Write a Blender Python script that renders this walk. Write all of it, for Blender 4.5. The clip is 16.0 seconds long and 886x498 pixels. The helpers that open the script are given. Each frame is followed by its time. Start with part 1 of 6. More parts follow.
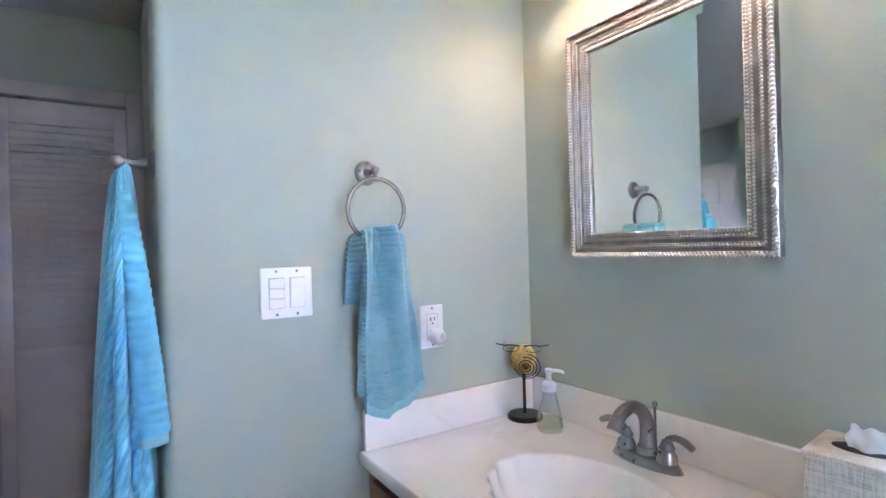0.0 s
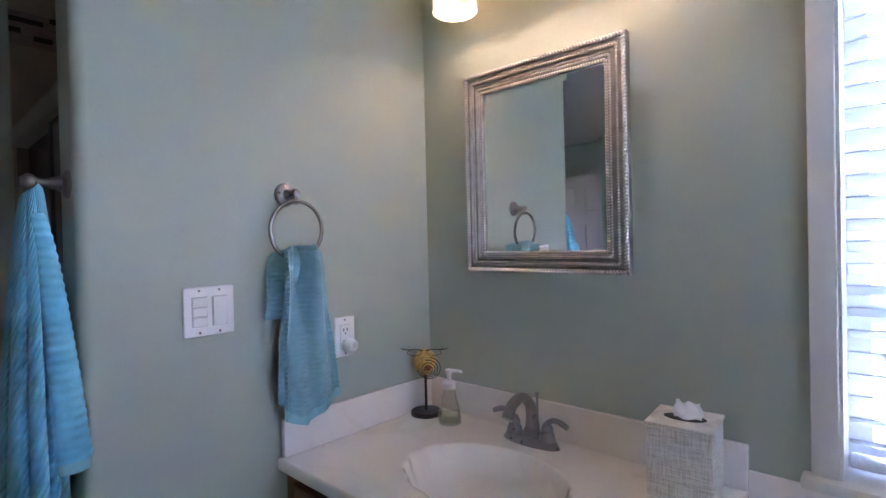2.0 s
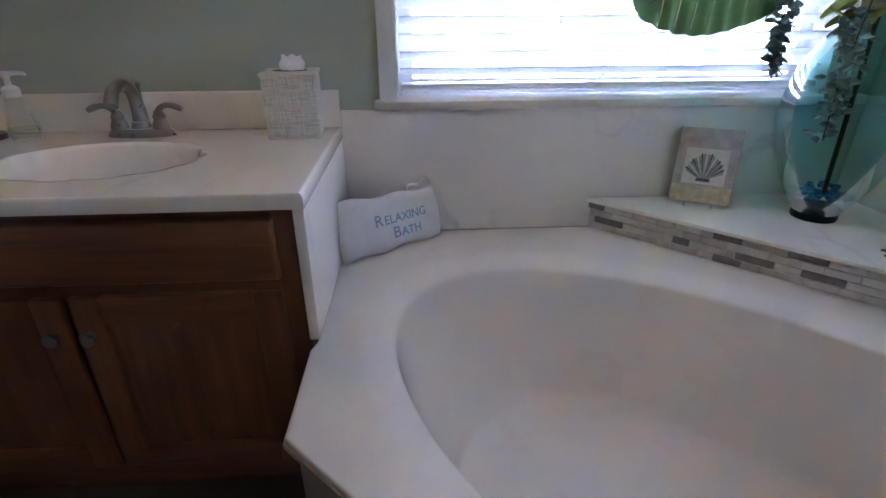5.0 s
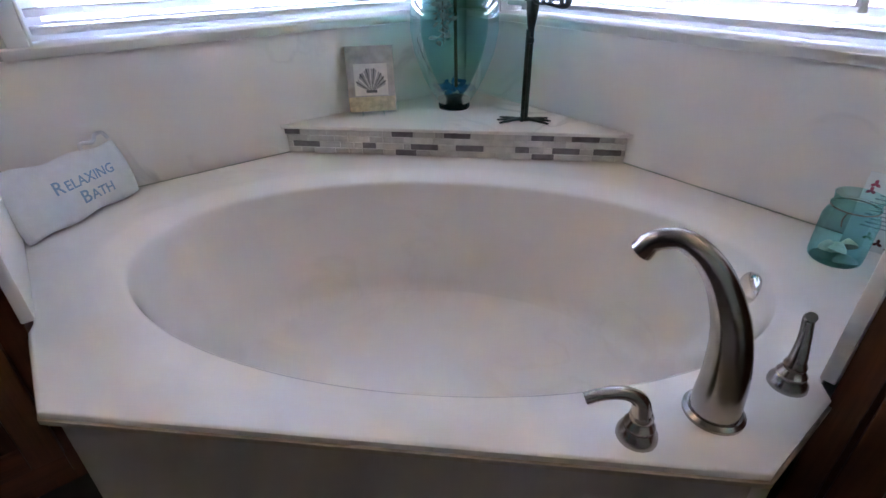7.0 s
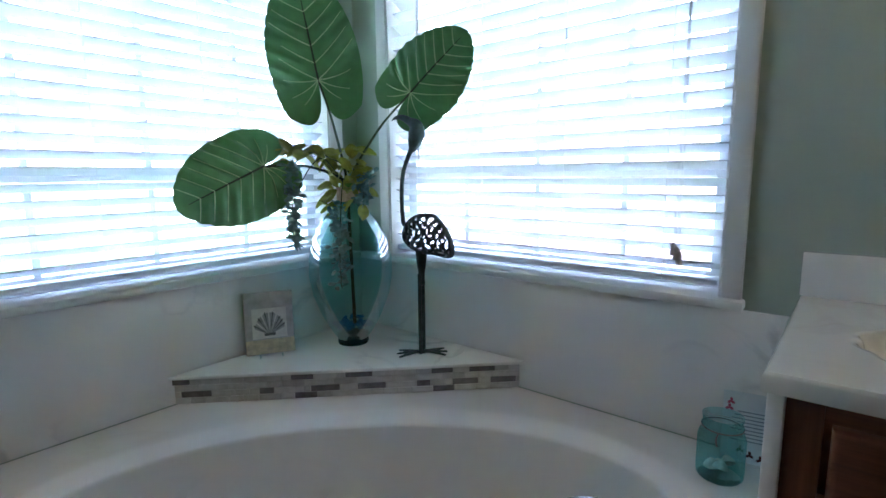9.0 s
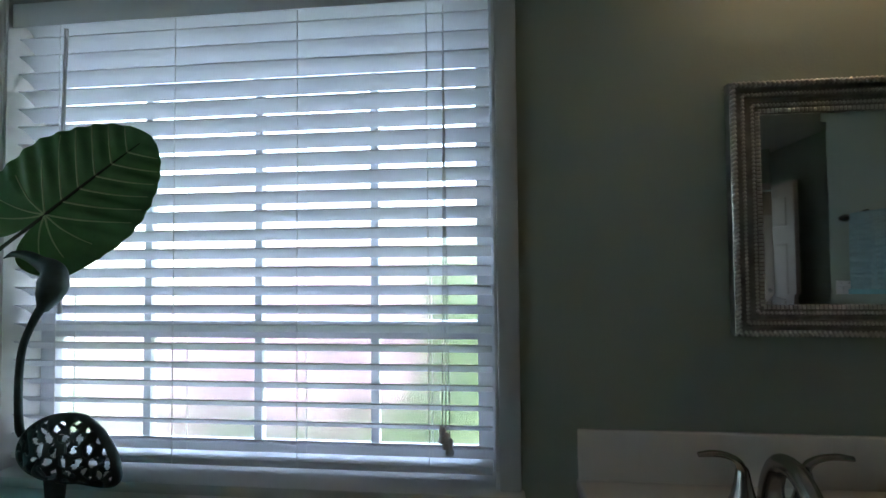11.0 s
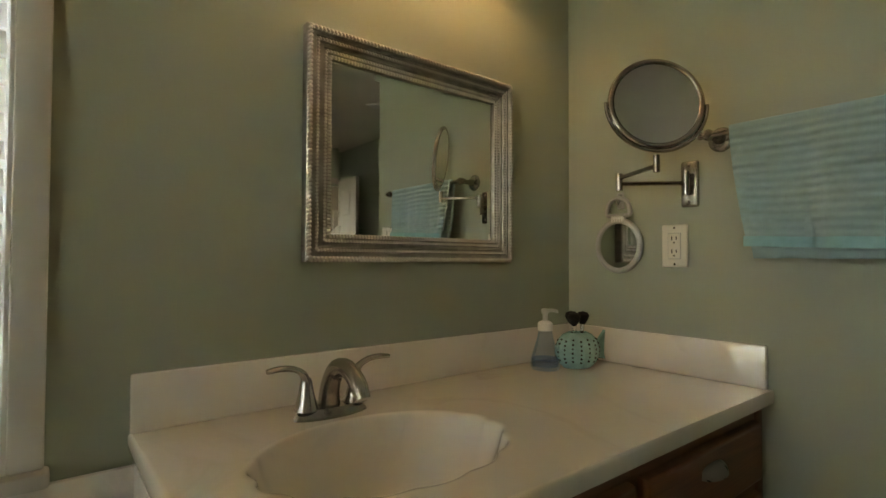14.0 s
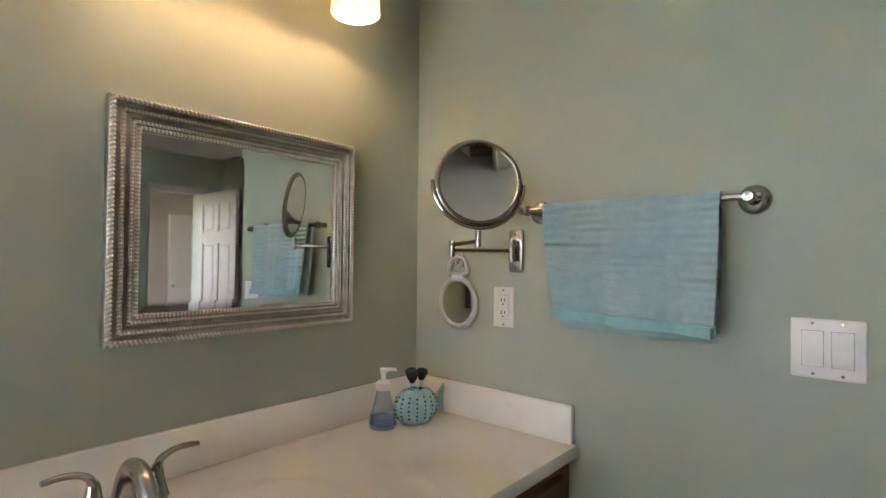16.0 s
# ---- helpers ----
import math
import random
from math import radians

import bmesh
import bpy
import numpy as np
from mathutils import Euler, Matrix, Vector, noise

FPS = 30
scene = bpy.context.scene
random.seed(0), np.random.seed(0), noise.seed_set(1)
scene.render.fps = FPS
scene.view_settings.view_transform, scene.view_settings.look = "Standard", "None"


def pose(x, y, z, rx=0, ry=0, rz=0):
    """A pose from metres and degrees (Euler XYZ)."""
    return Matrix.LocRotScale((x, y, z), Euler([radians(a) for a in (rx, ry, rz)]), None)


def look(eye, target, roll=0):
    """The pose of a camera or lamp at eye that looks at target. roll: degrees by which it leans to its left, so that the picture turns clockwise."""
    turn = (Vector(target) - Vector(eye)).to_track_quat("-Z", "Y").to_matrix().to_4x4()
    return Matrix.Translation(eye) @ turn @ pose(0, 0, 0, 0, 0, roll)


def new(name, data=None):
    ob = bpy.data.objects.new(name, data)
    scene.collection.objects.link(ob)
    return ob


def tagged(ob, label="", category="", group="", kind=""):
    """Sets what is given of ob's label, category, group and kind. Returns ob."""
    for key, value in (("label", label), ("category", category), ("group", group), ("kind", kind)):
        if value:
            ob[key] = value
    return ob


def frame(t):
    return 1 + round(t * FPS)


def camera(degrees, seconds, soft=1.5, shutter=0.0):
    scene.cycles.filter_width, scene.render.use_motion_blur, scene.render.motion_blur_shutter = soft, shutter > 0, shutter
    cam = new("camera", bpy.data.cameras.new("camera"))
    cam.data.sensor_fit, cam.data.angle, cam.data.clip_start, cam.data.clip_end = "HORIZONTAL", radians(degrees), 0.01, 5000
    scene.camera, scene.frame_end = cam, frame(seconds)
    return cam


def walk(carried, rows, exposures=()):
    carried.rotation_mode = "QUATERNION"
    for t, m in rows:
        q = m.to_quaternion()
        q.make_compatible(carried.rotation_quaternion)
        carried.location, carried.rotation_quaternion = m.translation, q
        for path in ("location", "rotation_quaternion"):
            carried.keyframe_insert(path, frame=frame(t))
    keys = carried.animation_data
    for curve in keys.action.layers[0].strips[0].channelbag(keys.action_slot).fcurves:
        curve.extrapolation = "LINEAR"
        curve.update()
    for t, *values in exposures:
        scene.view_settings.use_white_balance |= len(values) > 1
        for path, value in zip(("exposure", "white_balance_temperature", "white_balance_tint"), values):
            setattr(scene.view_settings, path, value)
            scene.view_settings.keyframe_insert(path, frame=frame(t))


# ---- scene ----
cam = camera(82.7, 16.0)
PATH = [
    (0, (-1.303, -1.061, 1.297), (-2.98, 0.029, 1.293), -1.6),
    (0.5, (-1.302, -1.047, 1.416), (-2.815, 0.261, 1.397), -1.5),
    (1, (-1.293, -1.071, 1.427), (-2.711, 0.339, 1.41), -1.3),
    (1.5, (-1.281, -1.157, 1.398), (-2.647, 0.303, 1.372), -1.3),
    (2, (-1.255, -1.234, 1.352), (-2.605, 0.241, 1.328), -1.3),
    (2.5, (-1.22, -1.32, 1.3), (-2.519, 0.201, 1.273), -1.3),
    (3, (-1.217, -1.363, 1.255), (-2.444, 0.215, 1.224), -1.2),
    (3.5, (-1.215, -1.379, 1.196), (-2.369, 0.254, 1.162), -1.1),
    (4, (-1.219, -1.45, 1.154), (-2.114, 0.332, 1.004), -0.9),
    (4.5, (-1.275, -1.488, 1.135), (-1.56, 0.423, 0.619), -0.4),
    (5, (-1.302, -1.427, 1.093), (-1.204, 0.379, 0.24), -0.3),
    (5.2, (-1.295, -1.413, 1.067), (-1.001, 0.336, 0.142), -0.3),
    (7.3, (-1.390, -1.620, 1.068), (-0.251, -0.322, 0.062), -0.1),
    (7.5, (-1.405, -1.640, 1.070), (-0.227, -0.328, 0.127), -0.2),
    (8, (-1.408, -1.626, 1.107), (-0.117, -0.296, 0.356), -0.4),
    (8.5, (-1.406, -1.606, 1.140), (0.002, -0.276, 0.645), -0.6),
    (8.7, (-1.405, -1.598, 1.155), (0.036, -0.272, 0.756), -0.7),
    (10.8, (-1.108, -1.343, 1.332), (0.843, -0.919, 1.451), -0.7),
    (11, (-1.064, -1.344, 1.337), (0.923, -1.127, 1.405), -0.5),
    (11.5, (-0.979, -1.37, 1.326), (1.015, -1.532, 1.366), -0.3),
    (12, (-0.944, -1.4, 1.333), (0.955, -2.024, 1.379), -0.0),
    (12.5, (-0.967, -1.418, 1.352), (0.794, -2.364, 1.408), 0.1),
    (13, (-0.97, -1.425, 1.332), (0.675, -2.56, 1.381), 0.2),
    (13.5, (-0.992, -1.409, 1.279), (0.587, -2.636, 1.331), 0.2),
    (14, (-1.009, -1.377, 1.199), (0.553, -2.624, 1.245), 0.2),
    (14.5, (-1.009, -1.348, 1.106), (0.542, -2.61, 1.148), 0.1),
    (15, (-1.027, -1.399, 1.136), (0.519, -2.667, 1.175), 0.1),
    (15.5, (-1.106, -1.461, 1.283), (0.402, -2.774, 1.323), 0.2),
    (16, (-1.155, -1.489, 1.372), (0.15, -3.004, 1.417), 0.5),
]
GAPS = [(6.2, (-1.335, -1.55, 1.045), (-0.55, 0.08, 0.02), -0.7), (9.75, (-1.25, -1.50, 1.262), (0.52, -0.58, 1.18), -0.9)]
EXPOSURES = [(0.0, 7.36, 5600, 31), (1.0, 6.85, 5620, 34), (1.5, 6.58, 5680, 36), (3.5, 6.0, 5750, 36), (4.5, 5.86, 5850, 31), (5.0, 6.16, 6050, 33), (7.5, 6.6, 6150, 34), (8.0, 6.45, 5900, 28), (8.5, 6.22, 5700, 19), (11.0, 4.1, 6250, 13), (12.0, 3.95, 7400, 8), (13.0, 4.6, 9200, 13), (13.5, 5.14, 10500, 15), (14.5, 5.79, 10300, 13), (15.5, 6.27, 8200, 20), (16.0, 6.46, 7400, 26)]
walk(cam, [(t, look(eye, target, roll)) for t, eye, target, roll in sorted(PATH + GAPS)], EXPOSURES)
SKY = 0.15
BULB_GLOW = 2.2
FAN_GLOW = 0.12

# ---- light and exposure ----
world = bpy.data.worlds.new("sky")
scene.world = world
world.use_nodes = True
wn, wl = world.node_tree.nodes, world.node_tree.links
sky = wn.new("ShaderNodeTexSky")
sky.sky_type, sky.sun_disc = "NISHITA", False
sky.sun_elevation, sky.sun_rotation = radians(48), radians(200)
sky.air_density, sky.dust_density = 1.0, 2.5
wn["Background"].inputs["Strength"].default_value = SKY
haze = wn.new("ShaderNodeHueSaturation")
haze.inputs["Saturation"].default_value = 0.85
wl.new(sky.outputs[0], haze.inputs["Color"])
wl.new(haze.outputs[0], wn["Background"].inputs["Color"])
sun_data = bpy.data.lights.new("sun", "SUN")
sun_data.energy, sun_data.angle, sun_data.color = 0.8, radians(10), (1.0, 0.95, 0.88)
sun = new("sun", sun_data)
sun.matrix_world = look((-6, -8, 12), (0, 0, 0))

# main planes of the room, in metres
XC, YD = -2.455, -2.699          # side walls beside the two vanities
CA, CB = 0.806, 0.905            # heights of the two counters
TD, DK = 0.49, 0.583             # tub deck and corner shelf
CEIL = 2.44
WESTX, SOUTHY = -4.25, -4.05     # far walls of the passage
CEND, DEND = -0.99, -1.19        # free ends of the side walls
A = Matrix.Identity(4)           # facing the north wall
B = Matrix.Rotation(radians(-90), 4, "Z")   # facing the east wall
CW = Matrix.Translation((XC, 0, 0)) @ Matrix.Rotation(radians(90), 4, "Z")    # facing the west side wall
DW = Matrix.Translation((0, YD, 0)) @ Matrix.Rotation(radians(180), 4, "Z")   # facing the south side wall


# ---- materials ----
def material(name, color, rough=0.5, metal=0.0, vary=0.06, scale=6.0, bump=0.0, bump_scale=80.0, spec=0.5, coat=0.0, rough_vary=0.08):
    m = bpy.data.materials.new(name)
    m.use_nodes = True
    nt = m.node_tree
    b = nt.nodes["Principled BSDF"]
    co = nt.nodes.new("ShaderNodeTexCoord")
    big = nt.nodes.new("ShaderNodeTexNoise")
    big.inputs["Scale"].default_value, big.inputs["Detail"].default_value = scale, 5
    nt.links.new(co.outputs["Object"], big.inputs["Vector"])
    ramp = nt.nodes.new("ShaderNodeValToRGB")
    ramp.color_ramp.elements[0].position, ramp.color_ramp.elements[1].position = 0.3, 0.7
    ramp.color_ramp.elements[0].color = (*[c * (1 - vary) for c in color], 1)
    ramp.color_ramp.elements[1].color = (*[min(1, c * (1 + vary)) for c in color], 1)
    nt.links.new(big.outputs["Fac"], ramp.inputs["Fac"])
    nt.links.new(ramp.outputs["Color"], b.inputs["Base Color"])
    fine = nt.nodes.new("ShaderNodeTexNoise")
    fine.inputs["Scale"].default_value, fine.inputs["Detail"].default_value = bump_scale, 4
    nt.links.new(co.outputs["Object"], fine.inputs["Vector"])
    rr = nt.nodes.new("ShaderNodeMapRange")
    rr.inputs["To Min"].default_value, rr.inputs["To Max"].default_value = max(0.02, rough - rough_vary), min(1, rough + rough_vary)
    nt.links.new(fine.outputs["Fac"], rr.inputs["Value"])
    nt.links.new(rr.outputs[0], b.inputs["Roughness"])
    b.inputs["Metallic"].default_value = metal
    b.inputs["Specular IOR Level"].default_value = spec
    b.inputs["Coat Weight"].default_value = coat
    if bump:
        bp = nt.nodes.new("ShaderNodeBump")
        bp.inputs["Strength"].default_value, bp.inputs["Distance"].default_value = bump, 0.002
        nt.links.new(fine.outputs["Fac"], bp.inputs["Height"])
        nt.links.new(bp.outputs[0], b.inputs["Normal"])
    return m


def wood(name, dark, light, axis, rough=0.38):
    """Oak with long grain along one axis."""
    m = bpy.data.materials.new(name)
    m.use_nodes = True
    nt = m.node_tree
    b = nt.nodes["Principled BSDF"]
    co, mp = nt.nodes.new("ShaderNodeTexCoord"), nt.nodes.new("ShaderNodeMapping")
    mp.inputs["Scale"].default_value = [3.0 if i == axis else 42.0 for i in range(3)]
    nt.links.new(co.outputs["Object"], mp.inputs["Vector"])
    n1 = nt.nodes.new("ShaderNodeTexNoise")
    n1.inputs["Scale"].default_value, n1.inputs["Detail"].default_value, n1.inputs["Distortion"].default_value = 1.0, 8, 0.6
    nt.links.new(mp.outputs[0], n1.inputs["Vector"])
    mp2 = nt.nodes.new("ShaderNodeMapping")
    mp2.inputs["Scale"].default_value = [6.0 if i == axis else 260.0 for i in range(3)]
    nt.links.new(co.outputs["Object"], mp2.inputs["Vector"])
    n2 = nt.nodes.new("ShaderNodeTexNoise")
    n2.inputs["Scale"].default_value, n2.inputs["Detail"].default_value = 1.0, 3
    nt.links.new(mp2.outputs[0], n2.inputs["Vector"])
    add = nt.nodes.new("ShaderNodeMath")
    add.operation = "MULTIPLY_ADD"
    add.inputs[1].default_value = 0.45
    nt.links.new(n2.outputs["Fac"], add.inputs[0])
    nt.links.new(n1.outputs["Fac"], add.inputs[2])
    ramp = nt.nodes.new("ShaderNodeValToRGB")
    ramp.color_ramp.elements[0].position, ramp.color_ramp.elements[1].position = 0.5, 0.95
    ramp.color_ramp.elements[0].color, ramp.color_ramp.elements[1].color = (*dark, 1), (*light, 1)
    nt.links.new(add.outputs[0], ramp.inputs["Fac"])
    nt.links.new(ramp.outputs[0], b.inputs["Base Color"])
    b.inputs["Roughness"].default_value = rough
    bp = nt.nodes.new("ShaderNodeBump")
    bp.inputs["Strength"].default_value, bp.inputs["Distance"].default_value = 0.25, 0.001
    nt.links.new(n2.outputs["Fac"], bp.inputs["Height"])
    nt.links.new(bp.outputs[0], b.inputs["Normal"])
    return m


def marble(name, color, vein, rough=0.12):
    """Cast marble: cream ground with faint drifting veins."""
    m = material(name, color, rough, 0, 0.03, 2.0, 0, 30, 0.5, 0.3, 0.05)
    nt = m.node_tree
    b = nt.nodes["Principled BSDF"]
    src = b.inputs["Base Color"].links[0].from_socket
    co = nt.nodes.new("ShaderNodeTexCoord")
    n = nt.nodes.new("ShaderNodeTexNoise")
    n.inputs["Scale"].default_value, n.inputs["Detail"].default_value, n.inputs["Distortion"].default_value = 2.3, 7, 1.1
    nt.links.new(co.outputs["Object"], n.inputs["Vector"])
    r = nt.nodes.new("ShaderNodeValToRGB")
    r.color_ramp.elements[0].position, r.color_ramp.elements[0].color = 0.465, (0, 0, 0, 1)
    r.color_ramp.elements[1].position, r.color_ramp.elements[1].color = 0.5, (1, 1, 1, 1)
    e = r.color_ramp.elements.new(0.53)
    e.color = (0, 0, 0, 1)
    nt.links.new(n.outputs["Fac"], r.inputs["Fac"])
    n2 = nt.nodes.new("ShaderNodeTexNoise")
    n2.inputs["Scale"].default_value = 2.3
    nt.links.new(co.outputs["Object"], n2.inputs["Vector"])
    mul = nt.nodes.new("ShaderNodeMath")
    mul.operation = "MULTIPLY"
    nt.links.new(r.outputs[0], mul.inputs[0])
    pw = nt.nodes.new("ShaderNodeMapRange")
    pw.inputs["From Min"].default_value, pw.inputs["From Max"].default_value, pw.inputs["To Max"].default_value = 0.46, 0.68, 0.55
    nt.links.new(n2.outputs["Fac"], pw.inputs["Value"])
    nt.links.new(pw.outputs[0], mul.inputs[1])
    mx = nt.nodes.new("ShaderNodeMix")
    mx.data_type = "RGBA"
    nt.links.new(mul.outputs[0], mx.inputs["Factor"])
    nt.links.new(src, mx.inputs[6])
    mx.inputs[7].default_value = (*vein, 1)
    nt.links.new(mx.outputs[2], b.inputs["Base Color"])
    return m


def glass(name, color, rough=0.0, ior=1.45):
    m = bpy.data.materials.new(name)
    m.use_nodes = True
    b = m.node_tree.nodes["Principled BSDF"]
    b.inputs["Base Color"].default_value = (*color, 1)
    b.inputs["Transmission Weight"].default_value = 1
    b.inputs["Roughness"].default_value, b.inputs["IOR"].default_value = rough, ior
    return m


def thin_glass(name, tint, rough=0.02, gloss=0.45):
    """Blown glass seen as a thin wall: tinted, with glossy reflections."""
    m = bpy.data.materials.new(name)
    m.use_nodes = True
    nt = m.node_tree
    tr = nt.nodes.new("ShaderNodeBsdfTransparent")
    tr.inputs["Color"].default_value = (*tint, 1)
    gl = nt.nodes.new("ShaderNodeBsdfGlossy")
    gl.inputs["Roughness"].default_value = rough
    gl.inputs["Color"].default_value = (0.9, 0.95, 0.95, 1)
    fr = nt.nodes.new("ShaderNodeFresnel")
    fr.inputs["IOR"].default_value = 1.3
    ds = nt.nodes.new("ShaderNodeMath")
    ds.operation = "MULTIPLY"
    ds.inputs[1].default_value = gloss
    nt.links.new(fr.outputs[0], ds.inputs[0])
    nz = nt.nodes.new("ShaderNodeTexNoise")
    nz.inputs["Scale"].default_value = 16
    bp = nt.nodes.new("ShaderNodeBump")
    bp.inputs["Strength"].default_value, bp.inputs["Distance"].default_value = 0.2, 0.003
    nt.links.new(nz.outputs["Fac"], bp.inputs["Height"])
    nt.links.new(bp.outputs[0], gl.inputs["Normal"])
    mx = nt.nodes.new("ShaderNodeMixShader")
    nt.links.new(ds.outputs[0], mx.inputs[0])
    nt.links.new(tr.outputs[0], mx.inputs[1])
    nt.links.new(gl.outputs[0], mx.inputs[2])
    nt.links.new(mx.outputs[0], nt.nodes["Material Output"].inputs["Surface"])
    return m


def terry(name, color, period, axis=2, edge=0.5, mottle=0.08):
    """Towelling: looped pile with ribs across one axis."""
    m = material(name, color, 0.95, 0, mottle, 45, 0, 420, 0.1)
    nt = m.node_tree
    b = nt.nodes["Principled BSDF"]
    co = nt.nodes.new("ShaderNodeTexCoord")
    w = nt.nodes.new("ShaderNodeTexWave")
    w.bands_direction = "XYZ"[axis]
    w.inputs["Scale"].default_value, w.inputs["Distortion"].default_value = 0.314 / period, 0.6
    w.inputs["Detail"].default_value, w.inputs["Detail Scale"].default_value = 2, 3
    nt.links.new(co.outputs["UV"], w.inputs["Vector"])
    n = nt.nodes.new("ShaderNodeTexNoise")
    n.inputs["Scale"].default_value, n.inputs["Detail"].default_value = 500, 3
    nt.links.new(co.outputs["Object"], n.inputs["Vector"])
    ad = nt.nodes.new("ShaderNodeMath")
    ad.operation = "MULTIPLY_ADD"
    ad.inputs[1].default_value = 0.6
    nt.links.new(n.outputs["Fac"], ad.inputs[0])
    nt.links.new(w.outputs["Fac"], ad.inputs[2])
    bp = nt.nodes.new("ShaderNodeBump")
    bp.inputs["Strength"].default_value, bp.inputs["Distance"].default_value = edge, 0.004
    nt.links.new(ad.outputs[0], bp.inputs["Height"])
    nt.links.new(bp.outputs[0], b.inputs["Normal"])
    b.inputs["Sheen Weight"].default_value = 0.3
    return m


WALL = material("sage_paint", (0.402, 0.449, 0.374), 0.75, 0, 0.02, 1.5, 0.25, 140, 0.3)
CEILP = material("ceiling_paint", (0.72, 0.71, 0.68), 0.9, 0, 0.03, 2, 0.5, 60)
TRIM = material("trim_paint", (0.68, 0.66, 0.62), 0.45, 0, 0.02, 3, 0.08, 60)
DOORP = material("door_paint", (0.52, 0.465, 0.46), 0.5, 0, 0.02, 3, 0.08, 60)
PUMPW = material("pump_plastic", (0.78, 0.79, 0.80), 0.3, 0, 0.02, 10)
DOORT = material("panel_door_paint", (0.41, 0.355, 0.325), 0.5, 0, 0.02, 3, 0.08, 60)
TAUPE = material("taupe_paint", (0.30, 0.24, 0.21), 0.8, 0, 0.03, 2, 0.2, 120)
MARBLE = marble("cast_marble", (0.86, 0.82, 0.78), (0.40, 0.375, 0.36), 0.32)
MARBLE.node_tree.nodes["Principled BSDF"].inputs["Coat Weight"].default_value = 0.08
TUBM = marble("tub_acrylic", (0.83, 0.785, 0.745), (0.775, 0.72, 0.67), 0.2)
COUNTERM = marble("counter_marble", (0.85, 0.805, 0.745), (0.74, 0.685, 0.62), 0.05)
COUNTERM.node_tree.nodes["Principled BSDF"].inputs["Coat Weight"].default_value = 1.0
COUNTERM.node_tree.nodes["Principled BSDF"].inputs["Coat IOR"].default_value = 1.7
COUNTERM.node_tree.nodes["Principled BSDF"].inputs["Coat Roughness"].default_value = 0.04
OAK_H = wood("oak_across", (0.125, 0.043, 0.019), (0.220, 0.080, 0.035), 0)
OAK_V = wood("oak_upright", (0.125, 0.043, 0.019), (0.220, 0.080, 0.035), 2)
NICKEL = material("brushed_nickel", (0.38, 0.355, 0.33), 0.22, 1, 0.03, 8, 0, 60, 0.5, 0, 0.02)
DARKNICKEL = material("worn_nickel", (0.27, 0.255, 0.245), 0.28, 1, 0.04, 8, 0, 60, 0.5, 0, 0.02)
CHROME = material("chrome", (0.82, 0.82, 0.83), 0.08, 1, 0.02, 20, 0, 100, 0.5, 0, 0.03)
SILVER = material("antique_silver", (0.60, 0.58, 0.55), 0.36, 1, 0.12, 40, 0, 60, 0.5, 0, 0.03)
MIRROR = material("mirror_silvering", (0.86, 0.88, 0.87), 0.02, 1, 0.0, 5, 0, 10, 0.5, 0, 0.01)
WHITEP = material("white_plastic", (0.80, 0.79, 0.77), 0.35, 0, 0.02, 8, 0, 100)
IVORY = material("ivory_plastic", (0.76, 0.74, 0.66), 0.35, 0, 0.02, 8, 0, 100)
SHOWER = material("shower_tile", (0.36, 0.285, 0.205), 0.35, 0, 0.10, 5, 0.05, 60)
BRONZE = material("brushed_bronze_frame", (0.22, 0.19, 0.16), 0.35, 1, 0.05, 10)
DARKHOLE = material("dark_slot", (0.02, 0.02, 0.02), 0.7)
SLAT = material("blind_slat", (0.77, 0.775, 0.78), 0.4, 0, 0.02, 6, 0.05, 60)
_n = SLAT.node_tree
_t = _n.nodes.new("ShaderNodeBsdfTranslucent")
_t.inputs["Color"].default_value = (0.86, 0.88, 0.90, 1)
_m = _n.nodes.new("ShaderNodeMixShader")
_m.inputs[0].default_value = 0.15
_n.links.new(_n.nodes["Principled BSDF"].outputs[0], _m.inputs[1])
_n.links.new(_t.outputs[0], _m.inputs[2])
_n.links.new(_m.outputs[0], _n.nodes["Material Output"].inputs["Surface"])
VINYL = material("window_vinyl", (0.78, 0.79, 0.80), 0.4, 0, 0.02, 6)
CORD = material("blind_cord", (0.84, 0.84, 0.83), 0.8, 0, 0.03, 80)
TASSELM = material("tassel_plastic", (0.62, 0.60, 0.57), 0.5)
TILE_D = material("slate_mosaic", (0.20, 0.185, 0.195), 0.3, 0, 0.2, 40, 0.1, 90)
TILE_L = material("marble_mosaic", (0.62, 0.59, 0.56), 0.3, 0, 0.12, 30, 0.1, 90)
TILE_M = material("grey_mosaic", (0.50, 0.475, 0.46), 0.3, 0, 0.15, 30, 0.1, 90)
GROUT = material("grout", (0.56, 0.53, 0.50), 0.9, 0, 0.06, 60, 0.3, 200)
LIPM = material("tan_edge_strip", (0.42, 0.345, 0.27), 0.6, 0, 0.08, 30)
APRON = material("taupe_apron", (0.43, 0.38, 0.345), 0.4, 0, 0.05, 4, 0.05, 60)
FLOORM = material("floor_tile", (0.16, 0.13, 0.11), 0.45, 0, 0.2, 4, 0.15, 60)
FROST = glass("obscure_glass", (0.95, 0.97, 0.97), 0.24)
ROBE = terry("turquoise_robe_terry", (0.15, 0.47, 0.62), 0.019, 1, 0.5)
BAND = material("towel_band", (0.24, 0.50, 0.54), 0.9, 0, 0.06, 60, 0.3, 700)
BLACK = material("black_metal", (0.015, 0.014, 0.014), 0.4, 0, 0.1, 20)
LAWN = material("lawn", (0.055, 0.09, 0.03), 0.9, 0, 0.4, 1.5, 0.5, 40)


